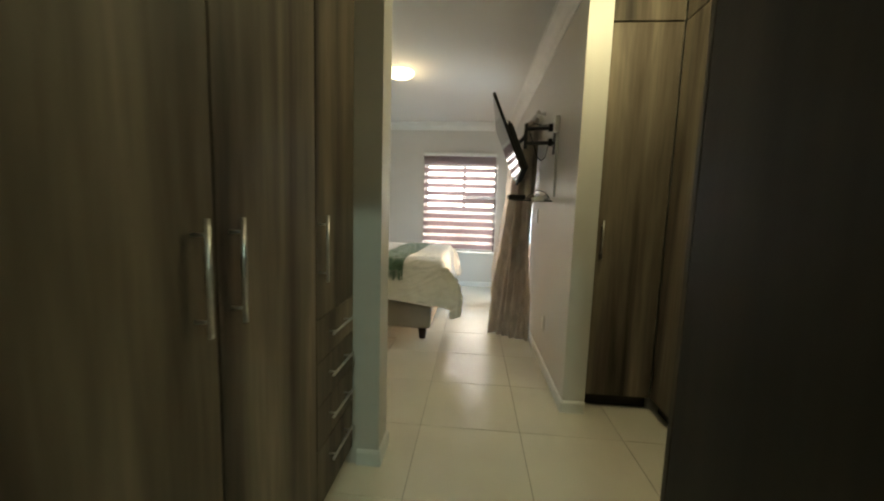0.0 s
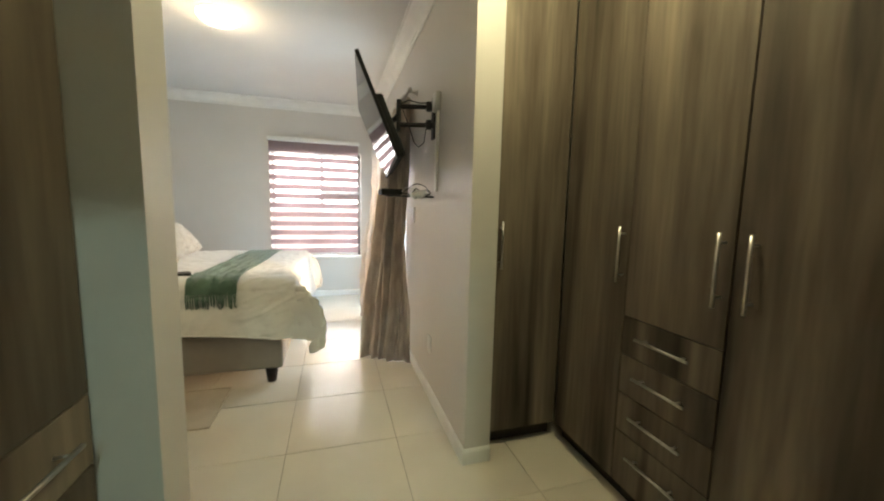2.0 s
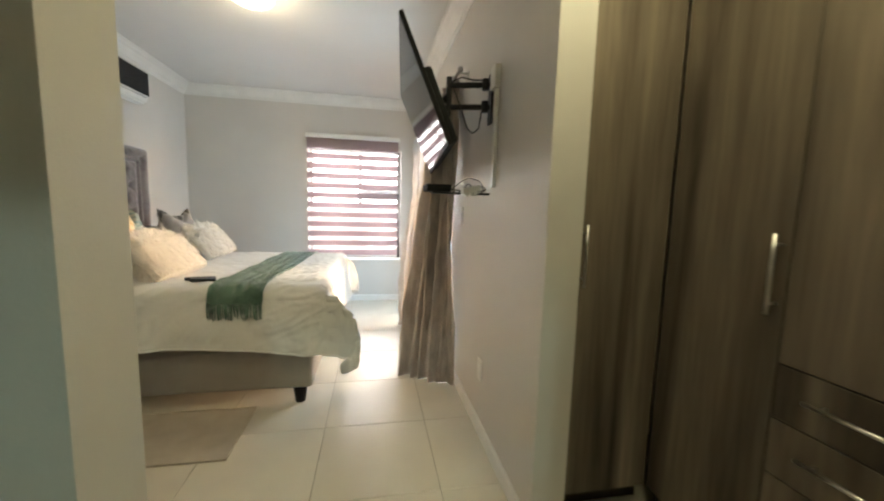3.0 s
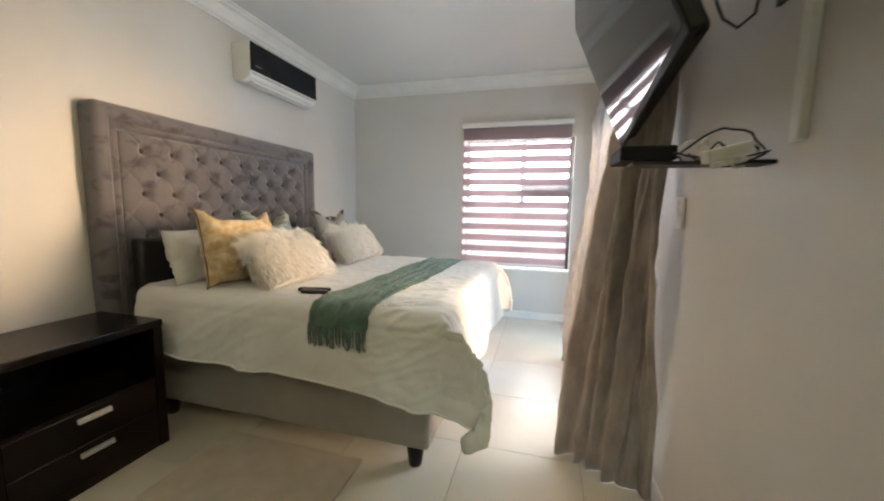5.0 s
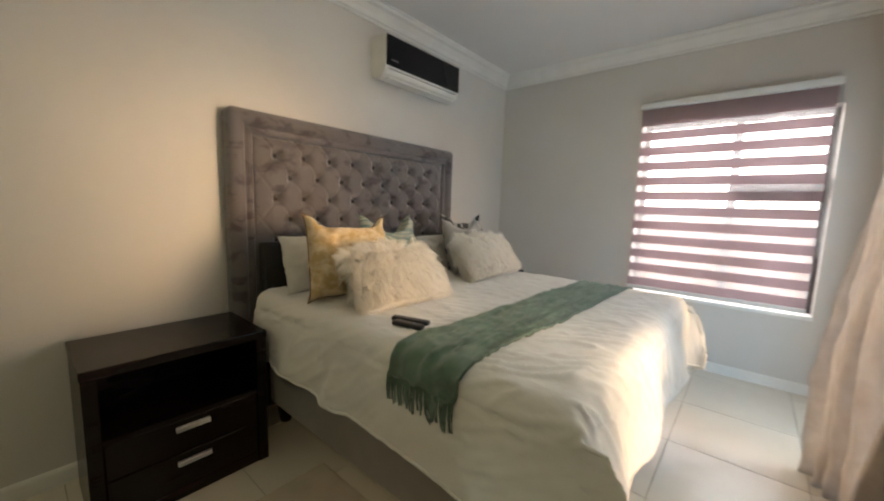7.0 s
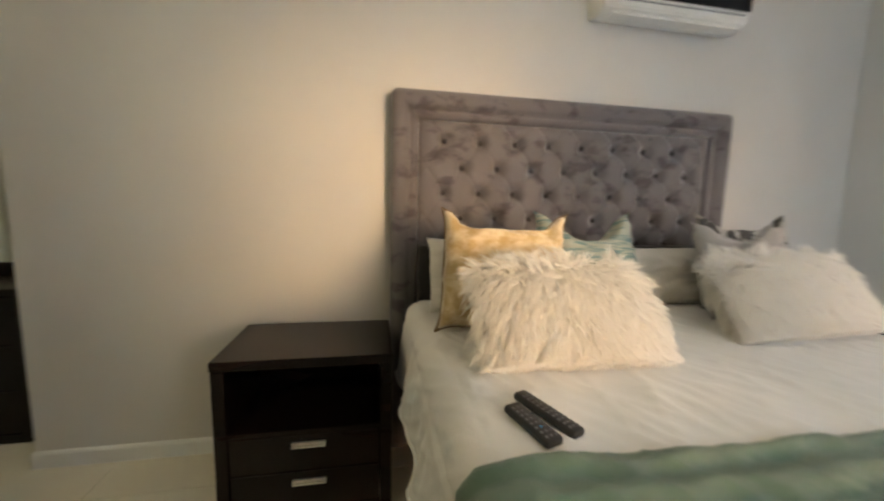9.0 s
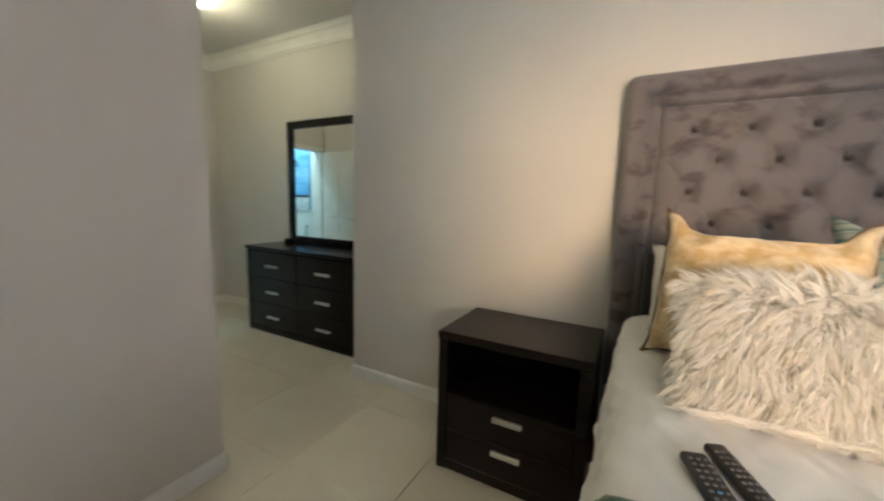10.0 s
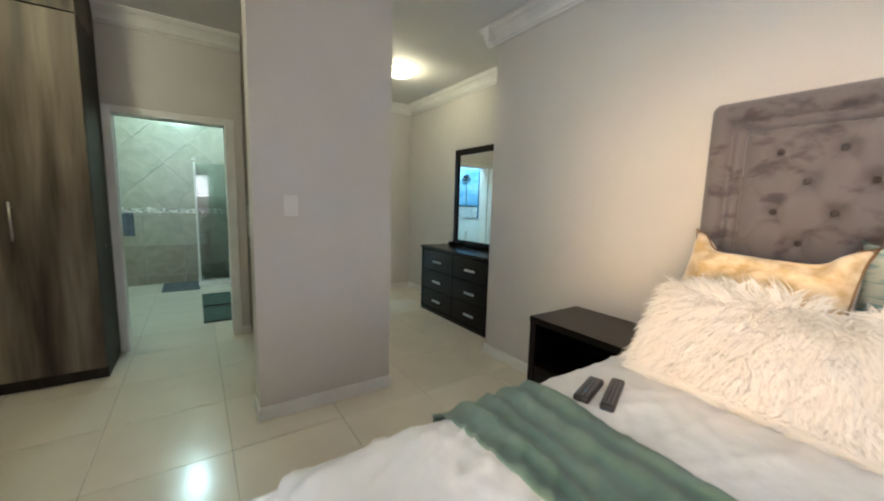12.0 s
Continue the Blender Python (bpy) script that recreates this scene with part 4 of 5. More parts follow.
def dresser():
    t = thing("dresser", (-2.69, 2.935, 0), "wide espresso dresser with six drawers and silver pulls", "dresser")
    x0, x1, y0, y1, h = XP + 0.016, -2.485, 2.235, 3.635, 0.85
    bm = BM()
    rbox(bm, x0, x1 + 0.012, y0 - 0.008, y1 + 0.008, h - 0.035, h, 0.004)
    part("top", bm, M_ESPRESSO, t)
    bm = BM()
    rbox(bm, x0, x1 - 0.022, y0, y1, 0.0, h - 0.036, 0.003, 1)
    part("body", bm, M_ESPRESSO, t)
    bm = BM()
    for a, b, c, d in ((y0, y0 + 0.04, 0, h - 0.036), (y1 - 0.04, y1, 0, h - 0.036), (y0 + 0.04, y1 - 0.04, 0.0, 0.05)):
        rbox(bm, x1 - 0.0215, x1, a, b, c, d, 0.002, 1)
    part("front_rail", bm, M_ESPRESSO, t)
    for c in range(2):
        ya = y0 + 0.044 + c * 0.662
        for z0, z1 in ((0.055, 0.295), (0.299, 0.545), (0.549, 0.805)):
            bm = BM()
            rbox(bm, x1 - 0.021, x1 - 0.004, ya, ya + 0.654, z0, z1, 0.003, 1)
            dr = part("drawer", bm, M_ESPRESSO, t)
            flat_pull(dr, (x1 - 0.004, ya + 0.327, (z0 + z1) / 2 - 0.01), 0.17)


def wall_mirror():
    t = thing("mirror", (XP + 0.03, 2.93, 0.851), "wide wall mirror in a dark espresso frame, standing on the dresser", "mirror")
    y0, y1, z0, z1, x0 = 2.36, 3.51, 0.851, 2.09, XP + 0.004
    f = 0.075
    bm = BM()
    for a, b, c, d in ((y0, y0 + f, z0, z1), (y1 - f, y1, z0, z1), (y0 + f, y1 - f, z0, z0 + f), (y0 + f, y1 - f, z1 - f, z1)):
        rbox(bm, x0, x0 + 0.032, a, b, c, d, 0.005)
    part("mirror_frame", bm, M_ESPRESSO, t)
    bm = BM()
    box(bm, x0 + 0.006, x0 + 0.014, y0 + f - 0.004, y1 - f + 0.004, z0 + f - 0.004, z1 - f + 0.004)
    part("mirror_glass", bm, M_MIRROR, t)


def ornament():
    t = thing("ornament", (-2.80, 2.46, 0.851), "small silver loop ornament on a dark stand", "ornament")
    bm = BM()
    rbox(bm, -2.84, -2.77, 2.43, 2.49, 0.851, 0.905, 0.006)
    part("stand", bm, M_ESPRESSO, t)
    bm = BM()
    tube(bm, [(-2.80, 2.435, 0.905), (-2.80, 2.45, 0.96), (-2.80, 2.475, 1.03), (-2.80, 2.485, 1.035), (-2.80, 2.49, 1.02), (-2.80, 2.485, 0.95), (-2.80, 2.48, 0.905)], 0.005)
    part("loop", bm, M_STEEL, t, smooth=True)


dresser()
wall_mirror()
ornament()


# ---- television on its arm, decoder shelf ----
def television():
    t = thing("television", (0.55, 5.45, 1.6), "flat black television tilted down on a folding wall arm", "television")
    nb, fb, nt_ = Vector((0.505, 4.92, 1.680)), Vector((0.600, 6.10, 1.650)), Vector((0.258, 4.900, 2.268))
    ey, ez = (fb - nb), (nt_ - nb)
    w, h = ey.length, ez.length
    ey.normalize()
    ez = (ez - ey * ez.dot(ey)).normalized()
    ex = ey.cross(ez).normalized()          # out of the back, to the wall
    if ex.x < 0:
        ex = -ex
    base = Matrix((ex, ey, ez)).transposed().to_4x4()
    base.translation = nb

    def place(bm):
        bmesh.ops.transform(bm, matrix=base, verts=bm.verts)
        return bm

    bm = BM()
    rbox(bm, 0.0, 0.022, 0, w, 0, h, 0.005)
    part("casing", place(bm), M_MATTE, t)
    bm = BM()
    rbox(bm, 0.0215, 0.070, 0.07, w - 0.07, 0.010, h * 0.62, 0.016)
    part("rear_cover", place(bm), M_MATTE, t)
    bm = BM()
    box(bm, -0.0012, 0.001, 0.016, w - 0.016, 0.022, h - 0.016)
    part("screen", place(bm), M_SCREEN, t, "dark glossy screen")
    bm = BM()
    for y in (w * 0.30, w * 0.52):
        rbox(bm, 0.0705, 0.088, y, y + 0.03, 0.08, h * 0.75, 0.003)
    part("vesa_bracket", place(bm), M_BLACKMETAL, t)
    # arm from the wall plate to the bracket
    head = base @ Vector((0.088, w * 0.42, h * 0.45))
    elbow = Vector((0.575, 5.30, 2.02))
    bm = BM()
    rbox(bm, XE - 0.012, XE, 5.20, 5.27, 1.86, 2.14, 0.003)
    part("wall_plate", bm, M_BLACKMETAL, t)
    for z in (2.075, 1.955):
        bm = BM()
        rod(bm, (XE - 0.01, 5.235, z), (elbow.x, elbow.y, z), 0.016, 8)
        rod(bm, (XE - 0.04, 5.235, z - 0.03), (XE - 0.04, 5.235, z + 0.03), 0.019, 12)
        part("arm", bm, M_BLACKMETAL, t)
    bm = BM()
    rod(bm, elbow + Vector((0, 0, -0.11)), elbow + Vector((0, 0, 0.10)), 0.016, 12)
    rod(bm, elbow, head, 0.018, 10)
    part("elbow", bm, M_BLACKMETAL, t)
    bm = BM()
    tube(bm, [(0.60, 5.28, 2.05), (0.64, 5.25, 1.93), (0.67, 5.23, 1.83), (0.70, 5.22, 1.80), (0.735, 5.22, 1.83), (0.75, 5.23, 1.92), (0.78, 5.235, 1.99)], 0.004)
    tube(bm, [(0.58, 5.30, 2.09), (0.64, 5.27, 2.115), (0.70, 5.24, 2.095), (0.78, 5.235, 2.10)], 0.004)
    part("cable", bm, M_BLACK, t, smooth=True)


def decoder():
    t = thing("decoder", (0.5, 5.18, 1.50), "small black decoder box with cables on a thin wall shelf", "decoder")
    bm = BM()
    rbox(bm, 0.445, 0.585, 5.19, 5.36, 1.473, 1.512, 0.006)
    part("case", bm, M_MATTE, t)
    bm = BM()
    rbox(bm, 0.48, XE, 5.20, 5.29, 1.461, 1.471, 0.003)
    part("shelf", bm, M_BLACKMETAL, t)
    bm = BM()
    rbox(bm, -0.055, 0.055, -0.020, 0.020, -0.017, 0.017, 0.006)
    for k in (-0.03, 0.0, 0.03):
        rbox(bm, k - 0.009, k + 0.009, -0.012, 0.012, -0.032, -0.0172, 0.003)
    bmesh.ops.transform(bm, matrix=pose(0.690, 5.180, 1.486, 0, -14, 12), verts=bm.verts)
    part("adapter", bm, M_WHITEPL, t, "white multi-plug adapter hanging by its cables")
    rng = random.Random(4)
    for k, mat in enumerate((M_BLACK, M_WHITEPL, M_BLACK, M_BLACK, M_BLACK, M_WHITEPL, M_BLACK)):
        bm = BM()
        x0, pts = 0.57 + 0.01 * k, []
        for i in range(13):
            s = i / 12
            pts.append((x0 + (0.79 - x0) * s, 5.17 + 0.09 * rng.random(), 1.492 + (0.030 + 0.010 * (k % 4)) * math.sin(math.pi * s * (1 + k % 3)) * (1 if k % 2 else -0.7)))
        sm = [tuple((Vector(pts[max(i - 1, 0)]) + 2 * Vector(pts[i]) + Vector(pts[min(i + 1, 12)])) / 4) for i in range(13)]
        tube(bm, sm, 0.0027)
        part("cable", bm, mat, t, smooth=True)


television()
decoder()
bm = BM()
rbox(bm, XE - 0.020, XE, 5.10, 5.135, 1.50, 2.02, 0.004)
solid("cable_trunking", bm, M_WHITEPL, "white plastic cable trunking running up the wall", "trunking")
bm = BM()
rbox(bm, XE - 0.035, XE, 5.085, 5.165, 2.02, 2.14, 0.006)
solid("junction_box", bm, M_WHITEPL, "small white junction box behind the television arm", "junction box")


def plate(name, label, c, w, h, n, rockers, category):
    """A wall plate at c whose face points along n, either -x or +y."""
    t = thing(name, c, label, category)
    x, y, z = c
    bm = BM()
    if n == "-x":
        rbox(bm, x - 0.011, x, y - w / 2, y + w / 2, z - h / 2, z + h / 2, 0.004)
    else:
        rbox(bm, x - w / 2, x + w / 2, y, y + 0.011, z - h / 2, z + h / 2, 0.004)
    part("plate", bm, M_WHITEPL, t)
    for i in range(rockers):
        zz = z + (i - (rockers - 1) / 2) * h * 0.24
        bm = BM()
        if n == "-x":
            rbox(bm, x - 0.0145, x - 0.0112, y - 0.012, y + 0.012, zz - 0.010, zz + 0.010, 0.0015, 1)
        else:
            rbox(bm, x - 0.012, x + 0.012, y + 0.0112, y + 0.0145, zz - 0.010, zz + 0.010, 0.0015, 1)
        part("rocker", bm, M_TRIM, t)


plate("light_switch", "white three-gang light switch on the pier", (-0.512, 3.96, 1.352), 0.082, 0.128, "+y", 3, "switch")
plate("wall_socket", "white wall socket low on the television wall", (XE, 5.235, 0.40), 0.082, 0.128, "-x", 2, "socket")
plate("light_switch", "white light switch beside the curtain", (XE, 5.84, 1.33), 0.075, 0.13, "-x", 1, "switch")


# ---- air conditioner and ceiling lamps ----
def air_conditioner():
    t = thing("air_conditioner", (XW, 7.06, 2.34), "white wall air conditioner with a glossy black front panel", "air conditioner")
    y0, y1, z0, z1 = 6.62, 7.50, 2.335, 2.645
    sec = [(0.0, z0 + 0.03), (0.09, z0), (0.165, z0 + 0.035), (0.175, z0 + 0.08), (0.175, z1 - 0.02), (0.155, z1), (0.0, z1)]
    bm = BM()
    a = [bm.verts.new((XW + o, y0, z)) for o, z in sec]
    b = [bm.verts.new((XW + o, y1, z)) for o, z in sec]
    for i in range(len(sec)):
        j = (i + 1) % len(sec)
        bm.faces.new((a[i], a[j], b[j], b[i]))
    bm.faces.new(a[::-1])
    bm.faces.new(b)
    bmesh.ops.bevel(bm, geom=list(bm.edges), offset=0.006, segments=2, affect="EDGES")
    part("body", bm, M_WHITEPL, t)
    bm = BM()
    rbox(bm, XW + 0.176, XW + 0.188, y0 + 0.004, y1 - 0.004, z0 + 0.085, z1 - 0.004, 0.005)
    part("front_panel", bm, M_SCREEN, t, "glossy black front panel")
    bm = BM()
    rbox(bm, XW + 0.10, XW + 0.160, y0 + 0.05, y1 - 0.05, z0 + 0.002, z0 + 0.014, 0.004)
    part("flap", bm, M_WHITEPL, t, "white air flap")
    bm = BM()
    box(bm, XW + 0.158, XW + 0.1765, y0 + 0.03, y1 - 0.03, z0 + 0.066, z0 + 0.071)
    part("slot", bm, M_GREYPL, t)
    bm = BM()
    box(bm, XW + 0.188, XW + 0.1885, y0 + 0.05, y0 + 0.12, z0 + 0.125, z0 + 0.135)
    part("badge", bm, M_BUTTONS, t)


def dome(c, mat, label, r=0.155, drop=0.085):
    t = thing("ceiling_light", (c[0], c[1], CEIL - 0.1), label, "ceiling light", "dome lights")
    bm = BM()
    lathe(bm, [(0.0, 0.0), (r * 0.94, 0.0), (r * 0.94, -0.016), (0.0, -0.016)], (c[0], c[1], CEIL - 0.001), 40)
    part("base_plate", bm, M_WHITEPL, t, smooth=False)
    bm = BM()
    lathe(bm, [(r, -0.0165), (r * 1.0, -0.024)] + [(r * math.cos(a), -0.024 - (drop - 0.024) * math.sin(a)) for a in np.linspace(0.1, math.pi / 2, 12)], (c[0], c[1], CEIL - 0.001), 40)
    ob = part("shade", bm, mat, t, "glowing opal glass dome", True)
    ob.visible_shadow = False


air_conditioner()
dome((-0.72, 6.2), M_LAMPBED, "round opal glass ceiling light, lit warm")
# unseen dome, added to go with the dressing area's fill light
dome((1.0, 3.80), M_LAMPPASS, "round opal glass ceiling light, unseen, added to brighten the dressing area")
dome((-2.02, 2.45), M_LAMPPASS, "round opal glass ceiling light, lit yellow")

# ---- rug ----
t = thing("rug", (-1.1, 5.43, 0), "thin beige bedside rug with a stitched edge", "rug")
bm = BM()
rbox(bm, -1.47, -0.61, 5.165, 5.700, 0.0, 0.008, 0.003)
part("mat", bm, M_RUG, t)
bm = BM()
tube(bm, [(-1.467, 5.168, 0.008), (-0.613, 5.168, 0.008), (-0.613, 5.697, 0.008), (-1.467, 5.697, 0.008), (-1.467, 5.168, 0.008)], 0.004, 6)
part("border", bm, M_RUG, t, "stitched border")

# ---- entrance: open door, picture in the hall ----
def entrance_door():
    t = thing("door_2", (-1.235, YP, 0), "white panelled entrance door standing open", "door")
    x0, x1, y0, y1, z1 = -1.262, -1.222, YP + 0.03, YP + 0.80, 2.05
    bm = BM()
    rbox(bm, x0, x1, y0, y1, 0.008, z1, 0.003, 1)
    leaf = part("leaf", bm, M_TRIM, t)
    for a, b in ((y0 + 0.09, (y0 + y1) / 2 - 0.03), ((y0 + y1) / 2 + 0.03, y1 - 0.09)):
        for c, d in ((0.15, 0.62), (0.72, 0.94), (1.04, 1.90)):
            bm = BM()
            rbox(bm, x0 - 0.010, x0 + 0.001, a, b, c, d, 0.009, 2)
            part("panel", bm, M_TRIM, leaf)
    bm = BM()
    rod(bm, (x0, y1 - 0.06, 1.02), (x0 - 0.05, y1 - 0.06, 1.02), 0.010)
    rod(bm, (x0 - 0.05, y1 - 0.06, 1.02), (x0 - 0.05, y1 - 0.17, 1.02), 0.009)
    part("door_handle", bm, M_STEEL, leaf, "steel lever handle")


def palm_picture():
    x = -1.05
    t = thing("picture", (x, 0.3, 1.15), "tall blue beach print with a dark palm", "picture")
    y0, y1, z0, z1 = -0.02, 0.60, 1.12, 2.15
    bm = BM()
    rbox(bm, x - 0.03, x, y0, y1, z0, z1, 0.003)
    part("canvas", bm, M_SEA, t)
    bm = BM()
    box(bm, x - 0.032, x - 0.0305, y0 + 0.004, y1 - 0.004, z0 + 0.004, z0 + 0.24)
    part("beach", bm, M_SAND, t)
    bm = BM()
    box(bm, x - 0.034, x - 0.0325, y0 + 0.004, y1 - 0.004, z0 + 0.22, z0 + 0.255)
    part("shoreline", bm, M_PALM, t)
    bm = BM()
    c = Vector((x - 0.034, y0 + 0.22, z1 - 0.24))
    tube(bm, [(c.x, c.y + 0.03, z0 + 0.25), (c.x, c.y + 0.015, z0 + 0.5), c], 0.007)
    for k in range(11):
        a = k / 11 * 2 * math.pi
        tube(bm, [c, c + Vector((0, 0.09 * math.cos(a), 0.07 * math.sin(a) + 0.03)), c + Vector((0, 0.15 * math.cos(a), 0.08 * math.sin(a) - 0.03))], 0.011, 5)
    part("palm", bm, M_PALM, t)


entrance_door()
palm_picture()
# invented fixture for the hall's fill light
dome((-1.75, 0.45), M_LAMPBATH, "round opal glass ceiling light, unseen, added to brighten the hall")

# ---- bathroom ----
BYS, BXW, BXE = -0.86, -0.62, 1.35
wall("wall_bath_south", [(BXW - 0.12, BXE + 0.12, BYS - 0.12, BYS, 0, CEIL)], M_BATHGROUT, "bathroom wall bed with pale grout")
wall("wall_bath_west", [(BXW - 0.12, BXW, BYS, YB - 0.122, 0, CEIL)], M_STONE, "beige marble tiled bathroom wall")
wall("wall_bath_east", [(BXE, BXE + 0.12, BYS, YB - 0.122, 0, CEIL)], M_STONE, "beige marble tiled bathroom wall")
dome((0.15, 0.3), M_LAMPBATH, "round opal glass ceiling light in the bathroom, lit cool")


def clip_poly(poly, x0, x1, z0, z1):
    """A polygon cut to a rectangle."""
    for axis, lim, keep in ((0, x0, 1), (0, x1, -1), (1, z0, 1), (1, z1, -1)):
        out = []
        for i, p in enumerate(poly):
            q = poly[(i + 1) % len(poly)]
            a, b = keep * (p[axis] - lim), keep * (q[axis] - lim)
            if a >= 0:
                out.append(p)
            if a * b < 0:
                s = a / (a - b)
                out.append((p[0] + (q[0] - p[0]) * s, p[1] + (q[1] - p[1]) * s))
        poly = out
        if len(poly) < 3:
            return []
    return poly


def wall_tile(poly, y, depth, mat, parent, name="wall_tile"):
    cx, cz = sum(p[0] for p in poly) / len(poly), sum(p[1] for p in poly) / len(poly)
    bm = BM()
    back = [bm.verts.new((p[0] - cx, 0, p[1] - cz)) for p in poly]
    front = [bm.verts.new(((p[0] - cx) * 0.992, depth, (p[1] - cz) * 0.992)) for p in poly]
    n = len(poly)
    bm.faces.new(front)
    for i in range(n):
        bm.faces.new((back[i], back[(i + 1) % n], front[(i + 1) % n], front[i]))
    ob = new(name, mesh_of(name, bm, mat))
    ob.location = (cx, y, cz)
    ob.parent = parent
    return ob


def bath_wall_tiles():
    parent = bpy.data.objects["wall_bath_south"]
    x0, x1 = BXW, BXE
    # upright field below the border
    for z0, z1, mat in ((0.002, 0.145, M_STONE_D), (0.15, 0.615, M_STONE_D), (0.62, 1.12, M_STONE)):
        x = x0 - 0.22
        while x < x1:
            p = clip_poly([(x, z0), (x + 0.495, z0), (x + 0.495, z1), (x, z1)], x0 + 0.002, x1 - 0.002, z0, z1)
            if p:
                wall_tile(p, BYS, 0.008, mat, parent)
            x += 0.50
    # mosaic border
    x = x0 + 0.01
    rng = random.Random(2)
    while x < x1 - 0.03:
        w = rng.uniform(0.02, 0.05)
        z = 1.128
        while z < 1.19:
            h = rng.uniform(0.018, 0.034)
            wall_tile([(x, z), (x + w - 0.004, z), (x + w - 0.004, z + h - 0.004), (x, z + h - 0.004)], BYS, 0.009, M_PEBBLE, parent, "mosaic_chip")
            z += h
        x += w
    # slanting field above
    s = 0.50
    for i in range(-8, 9):
        for j in range(-8, 9):
            cx, cz = 0.35 + (i - j) * s * 0.7071, 1.55 + (i + j) * s * 0.7071
            r = s * 0.7071 - 0.0035
            p = clip_poly([(cx - r, cz), (cx, cz - r), (cx + r, cz), (cx, cz + r)], x0 + 0.002, x1 - 0.002, 1.20, CEIL - 0.002)
            if p:
                wall_tile(p, BYS, 0.008, M_STONE, parent)


bath_wall_tiles()


def shower():
    t = thing("shower", (-0.33, -0.45, 0), "corner shower with greenish glass and white frame on a raised sill", "shower")
    xa, xb, y = BXW, -0.03, -0.42
    bm = BM()
    rbox(bm, xa, xb + 0.02, y - 0.05, y + 0.04, 0.0, 0.09, 0.008)
    rbox(bm, xb - 0.06, xb + 0.02, BYS + 0.01, y - 0.051, 0.0, 0.09, 0.008)
    part("sill", bm, M_TRIM, t, "white tiled sill")
    for name, b in (("post", (xb - 0.02, xb + 0.01, y - 0.02, y + 0.012)), ("post", (xa, xa + 0.025, y - 0.02, y + 0.012))):
        bm = BM()
        rbox(bm, b[0], b[1], b[2], b[3], 0.091, 1.92, 0.004)
        part(name, bm, M_WHITEPL, t)
    bm = BM()
    box(bm, xa + 0.026, xb - 0.021, y - 0.008, y - 0.001, 0.091, 1.90)
    part("front_pane", bm, M_SHOWER, t)
    bm = BM()
    box(bm, xb - 0.010, xb - 0.003, BYS + 0.01, y - 0.021, 0.091, 1.90)
    part("side_pane", bm, M_SHOWER, t)
    bm = BM()
    rod(bm, (xb - 0.05, y - 0.001, 1.03), (xb - 0.05, y + 0.035, 1.03), 0.014, 14)
    part("knob", bm, M_STEEL, t, smooth=True)
    bm = BM()
    tube(bm, [(xb - 0.02, BYS + 0.012, 2.02), (xb - 0.02, BYS + 0.15, 2.03), (xb - 0.02, BYS + 0.24, 2.00)], 0.009)
    rod(bm, (xb - 0.02, BYS + 0.24, 1.985), (xb - 0.02, BYS + 0.24, 1.965), 0.05, 18)
    part("shower_head", bm, M_STEEL, t, smooth=True)


shower()
t = thing("towel_rail", (0.62, BYS, 1.1), "slim steel towel rail on the tiled wall", "towel rail")
bm = BM()
rod(bm, (0.42, BYS + 0.07, 1.11), (0.98, BYS + 0.07, 1.11), 0.008)
part("bar", bm, M_STEEL, t, smooth=True)
for x in (0.44, 0.96):
    bm = BM()
    rod(bm, (x, BYS + 0.006, 1.11), (x, BYS + 0.07, 1.11), 0.007)
    rod(bm, (x, BYS + 0.008, 1.11), (x, BYS + 0.014, 1.11), 0.022, 14)
    part("bracket", bm, M_STEEL, t, smooth=True)
bm = BM()
sheet(bm, 24, 40, lambda u, v: (0.76 + 0.20 * u, BYS + 0.07 + (0.011 if v < 0.5 else -0.011) + 0.004 * math.sin(18 * u + 3 * v), 1.12 - 0.34 * abs(2 * v - 1) + 0.001))
tw = solid("towel", bm, M_TOWEL, "slate grey towel folded over the rail", "towel", smooth=True)
md = tw.modifiers.new("thick", "SOLIDIFY")
md.thickness = 0.008
for label, mat, b in (("flat grey bath mat on the tiles", M_MATGREY, (-0.02, 0.44, -0.80, -0.18)), ("dark green ribbed mat before the shower", M_MATGREEN, (-0.48, -0.045, 0.26, 0.93)), ("dark green ribbed mat inside the bathroom door", M_MATGREEN, (-0.48, -0.045, 1.02, 1.66))):
    t = thing("bath_mat", ((b[0] + b[1]) / 2, (b[2] + b[3]) / 2, 0), label, "bath mat", "bathroom mats")
    bm = BM()
    rbox(bm, *b, 0.0, 0.014, 0.005)
    part("mat", bm, mat, t)
    bm = BM()
    tube(bm, [(b[0], b[2], 0.012), (b[1], b[2], 0.012), (b[1], b[3], 0.012), (b[0], b[3], 0.012), (b[0], b[2], 0.012)], 0.008, 6)
    part("edge", bm, M_BLACK if mat == M_MATGREEN else mat, t)

# ---- outside ----
bm = BM()
for x0, x1, y0, y1 in ((XE + 0.15, 400, -400, 400), (-400, XP - T, -400, 400), (XP - T, XE + 0.15, YN + 0.23, 400), (XP - T, XE + 0.15, -400, -1.2)):
    box(bm, x0, x1, y0, y1, -0.4, -0.06)
solid("ground", bm, M_PAVING, "pale concrete paving round the house", "ground", "structure")


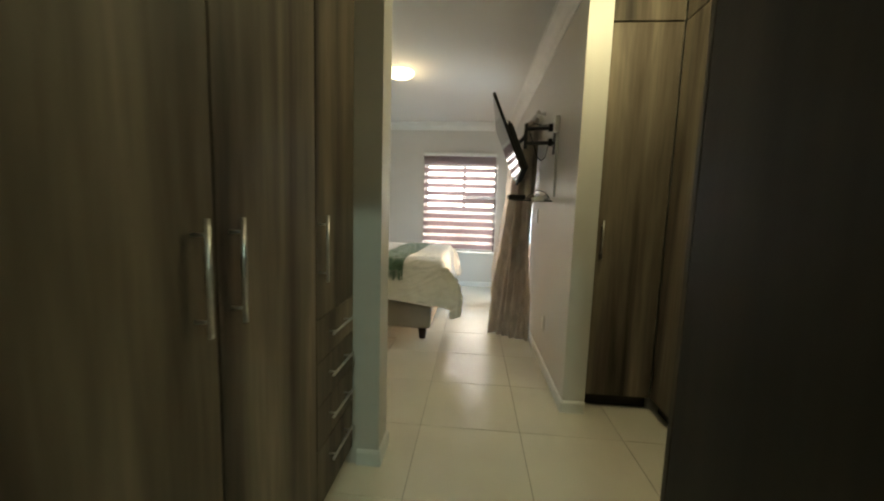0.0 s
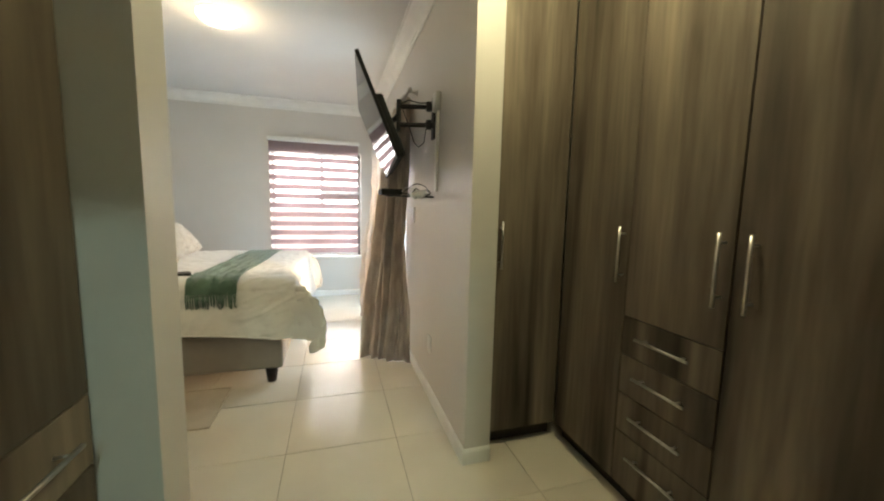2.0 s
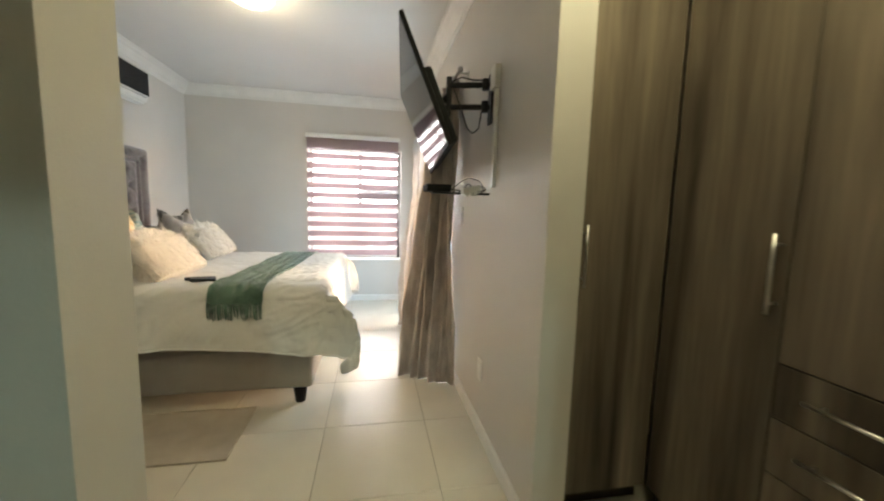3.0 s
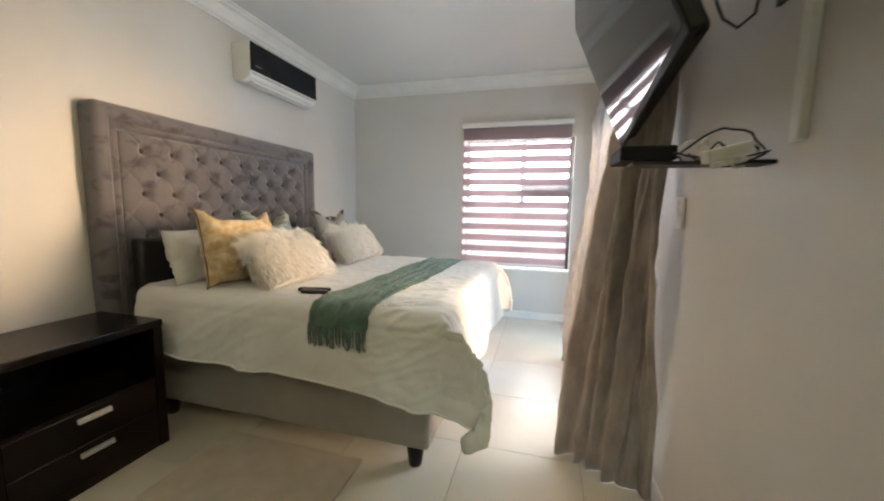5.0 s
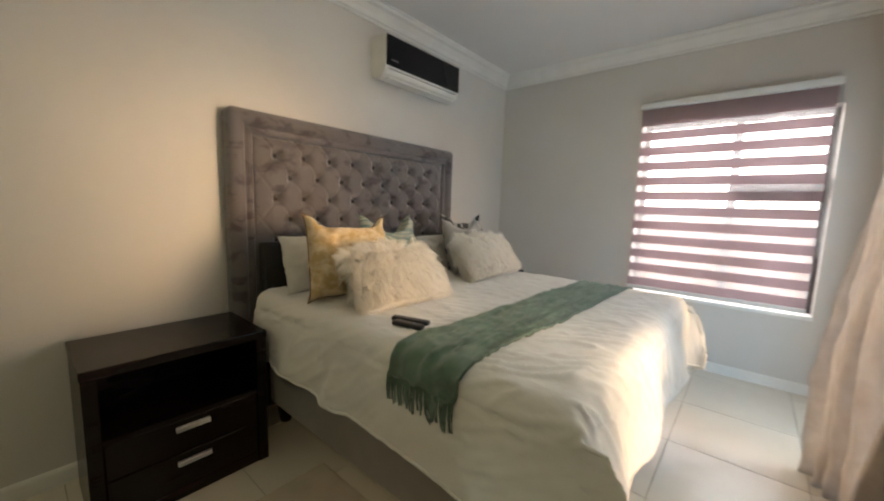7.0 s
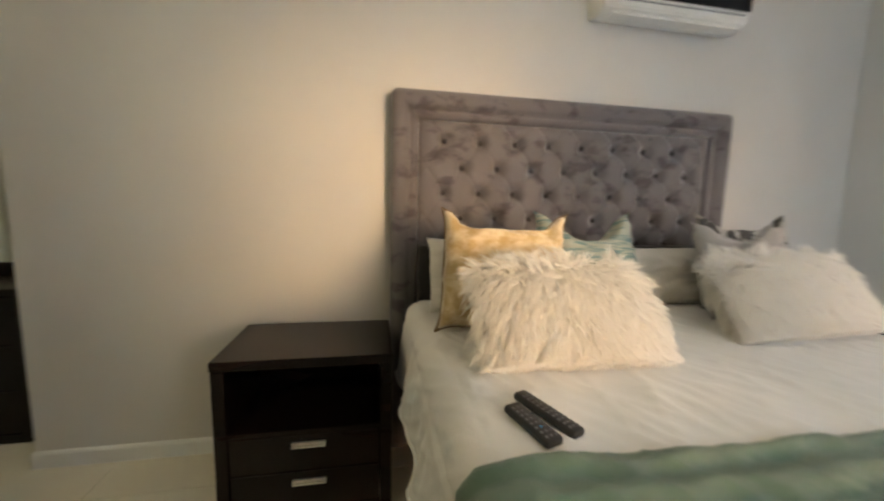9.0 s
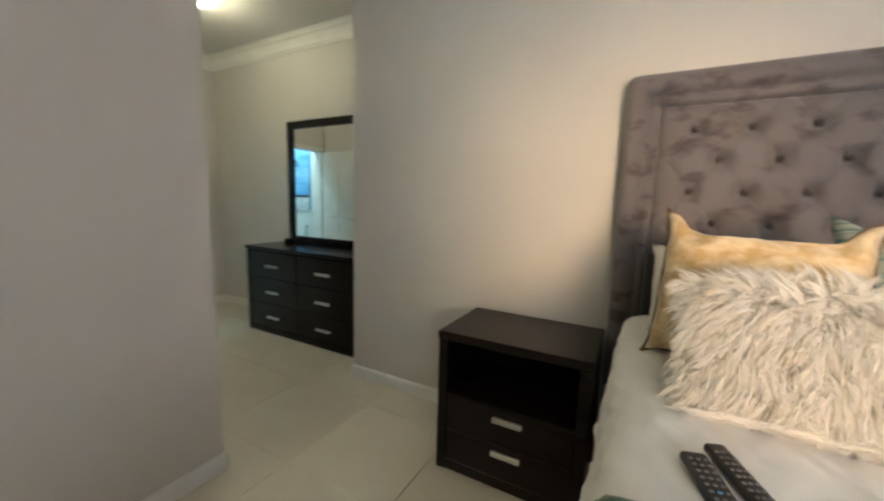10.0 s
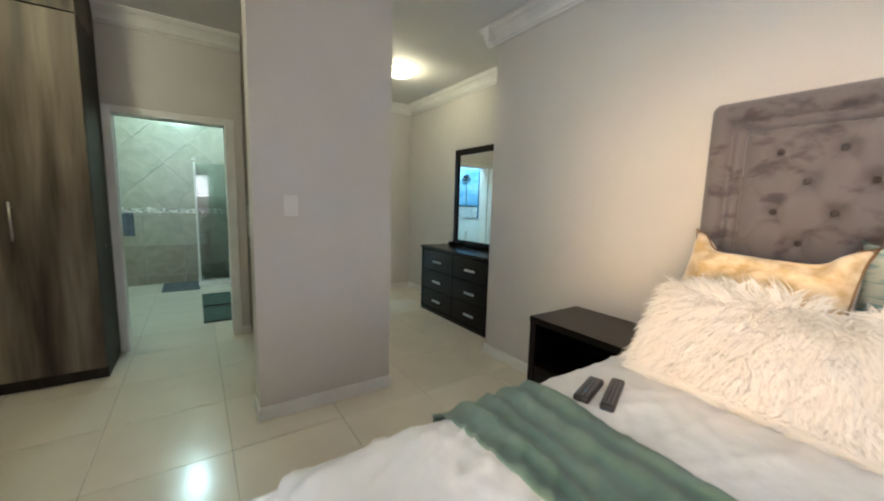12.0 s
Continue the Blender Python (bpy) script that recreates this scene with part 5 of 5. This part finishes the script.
def neighbour():
    t = thing("neighbour_house", (1.0, 15, -0.06), "cream plastered neighbouring house with a brown tiled roof", "house")
    bm = BM()
    box(bm, -8, 12, 14, 20, -0.06, 2.6)
    part("wall", bm, M_BOUND, t)
    bm = BM()
    a = [bm.verts.new(p) for p in ((-8.4, 13.5, 2.55), (12.4, 13.5, 2.55), (12.4, 17, 4.3), (-8.4, 17, 4.3), (-8.4, 20.5, 2.55), (12.4, 20.5, 2.55))]
    bm.faces.new((a[0], a[1], a[2], a[3]))
    bm.faces.new((a[3], a[2], a[5], a[4]))
    bm.faces.new((a[0], a[3], a[4]))
    bm.faces.new((a[1], a[5], a[2]))
    bm.faces.new((a[0], a[4], a[5], a[1]))
    part("roof", bm, M_ROOF, t)


def boundary():
    t = thing("boundary_wall", (0, 11.3, -0.06), "low red-brown brick garden wall with a plaster cap", "garden wall")
    bm = BM()
    box(bm, -8, 9, 11.3, 11.52, -0.06, 1.25)
    part("brickwork", bm, M_BRICK, t)
    bm = BM()
    rbox(bm, -8, 9, 11.26, 11.56, 1.2505, 1.33, 0.01)
    part("cap", bm, M_BOUND, t)


neighbour()
boundary()

# ---- floor tiles, each a piece of the floor ----
TX, TY, X0, Y0 = 0.622, 0.608, -0.13, 4.185
JOINT = 0.0035
bm = BM()
rbox(bm, -TX / 2 + JOINT / 2, TX / 2 - JOINT / 2, -TY / 2 + JOINT / 2, TY / 2 - JOINT / 2, -0.0055, 0.0, 0.0012, 1)
TILE_MESH = mesh_of("floor_tile", bm, M_TILE)
ix0, ix1 = math.floor((XP - T - X0) / TX), math.ceil((2.03 - X0) / TX)
iy0, iy1 = math.floor((-0.9 - Y0) / TY), math.ceil((YN - Y0) / TY)
for i in range(ix0, ix1):
    for j in range(iy0, iy1):
        cx, cy = X0 + (i + 0.5) * TX, Y0 + (j + 0.5) * TY
        if cx > XE + 0.5 and cy > 5.4:
            continue
        ob = new("floor_tile", TILE_MESH)
        ob.location = (cx, cy, 0)
        ob.parent = FLOOR
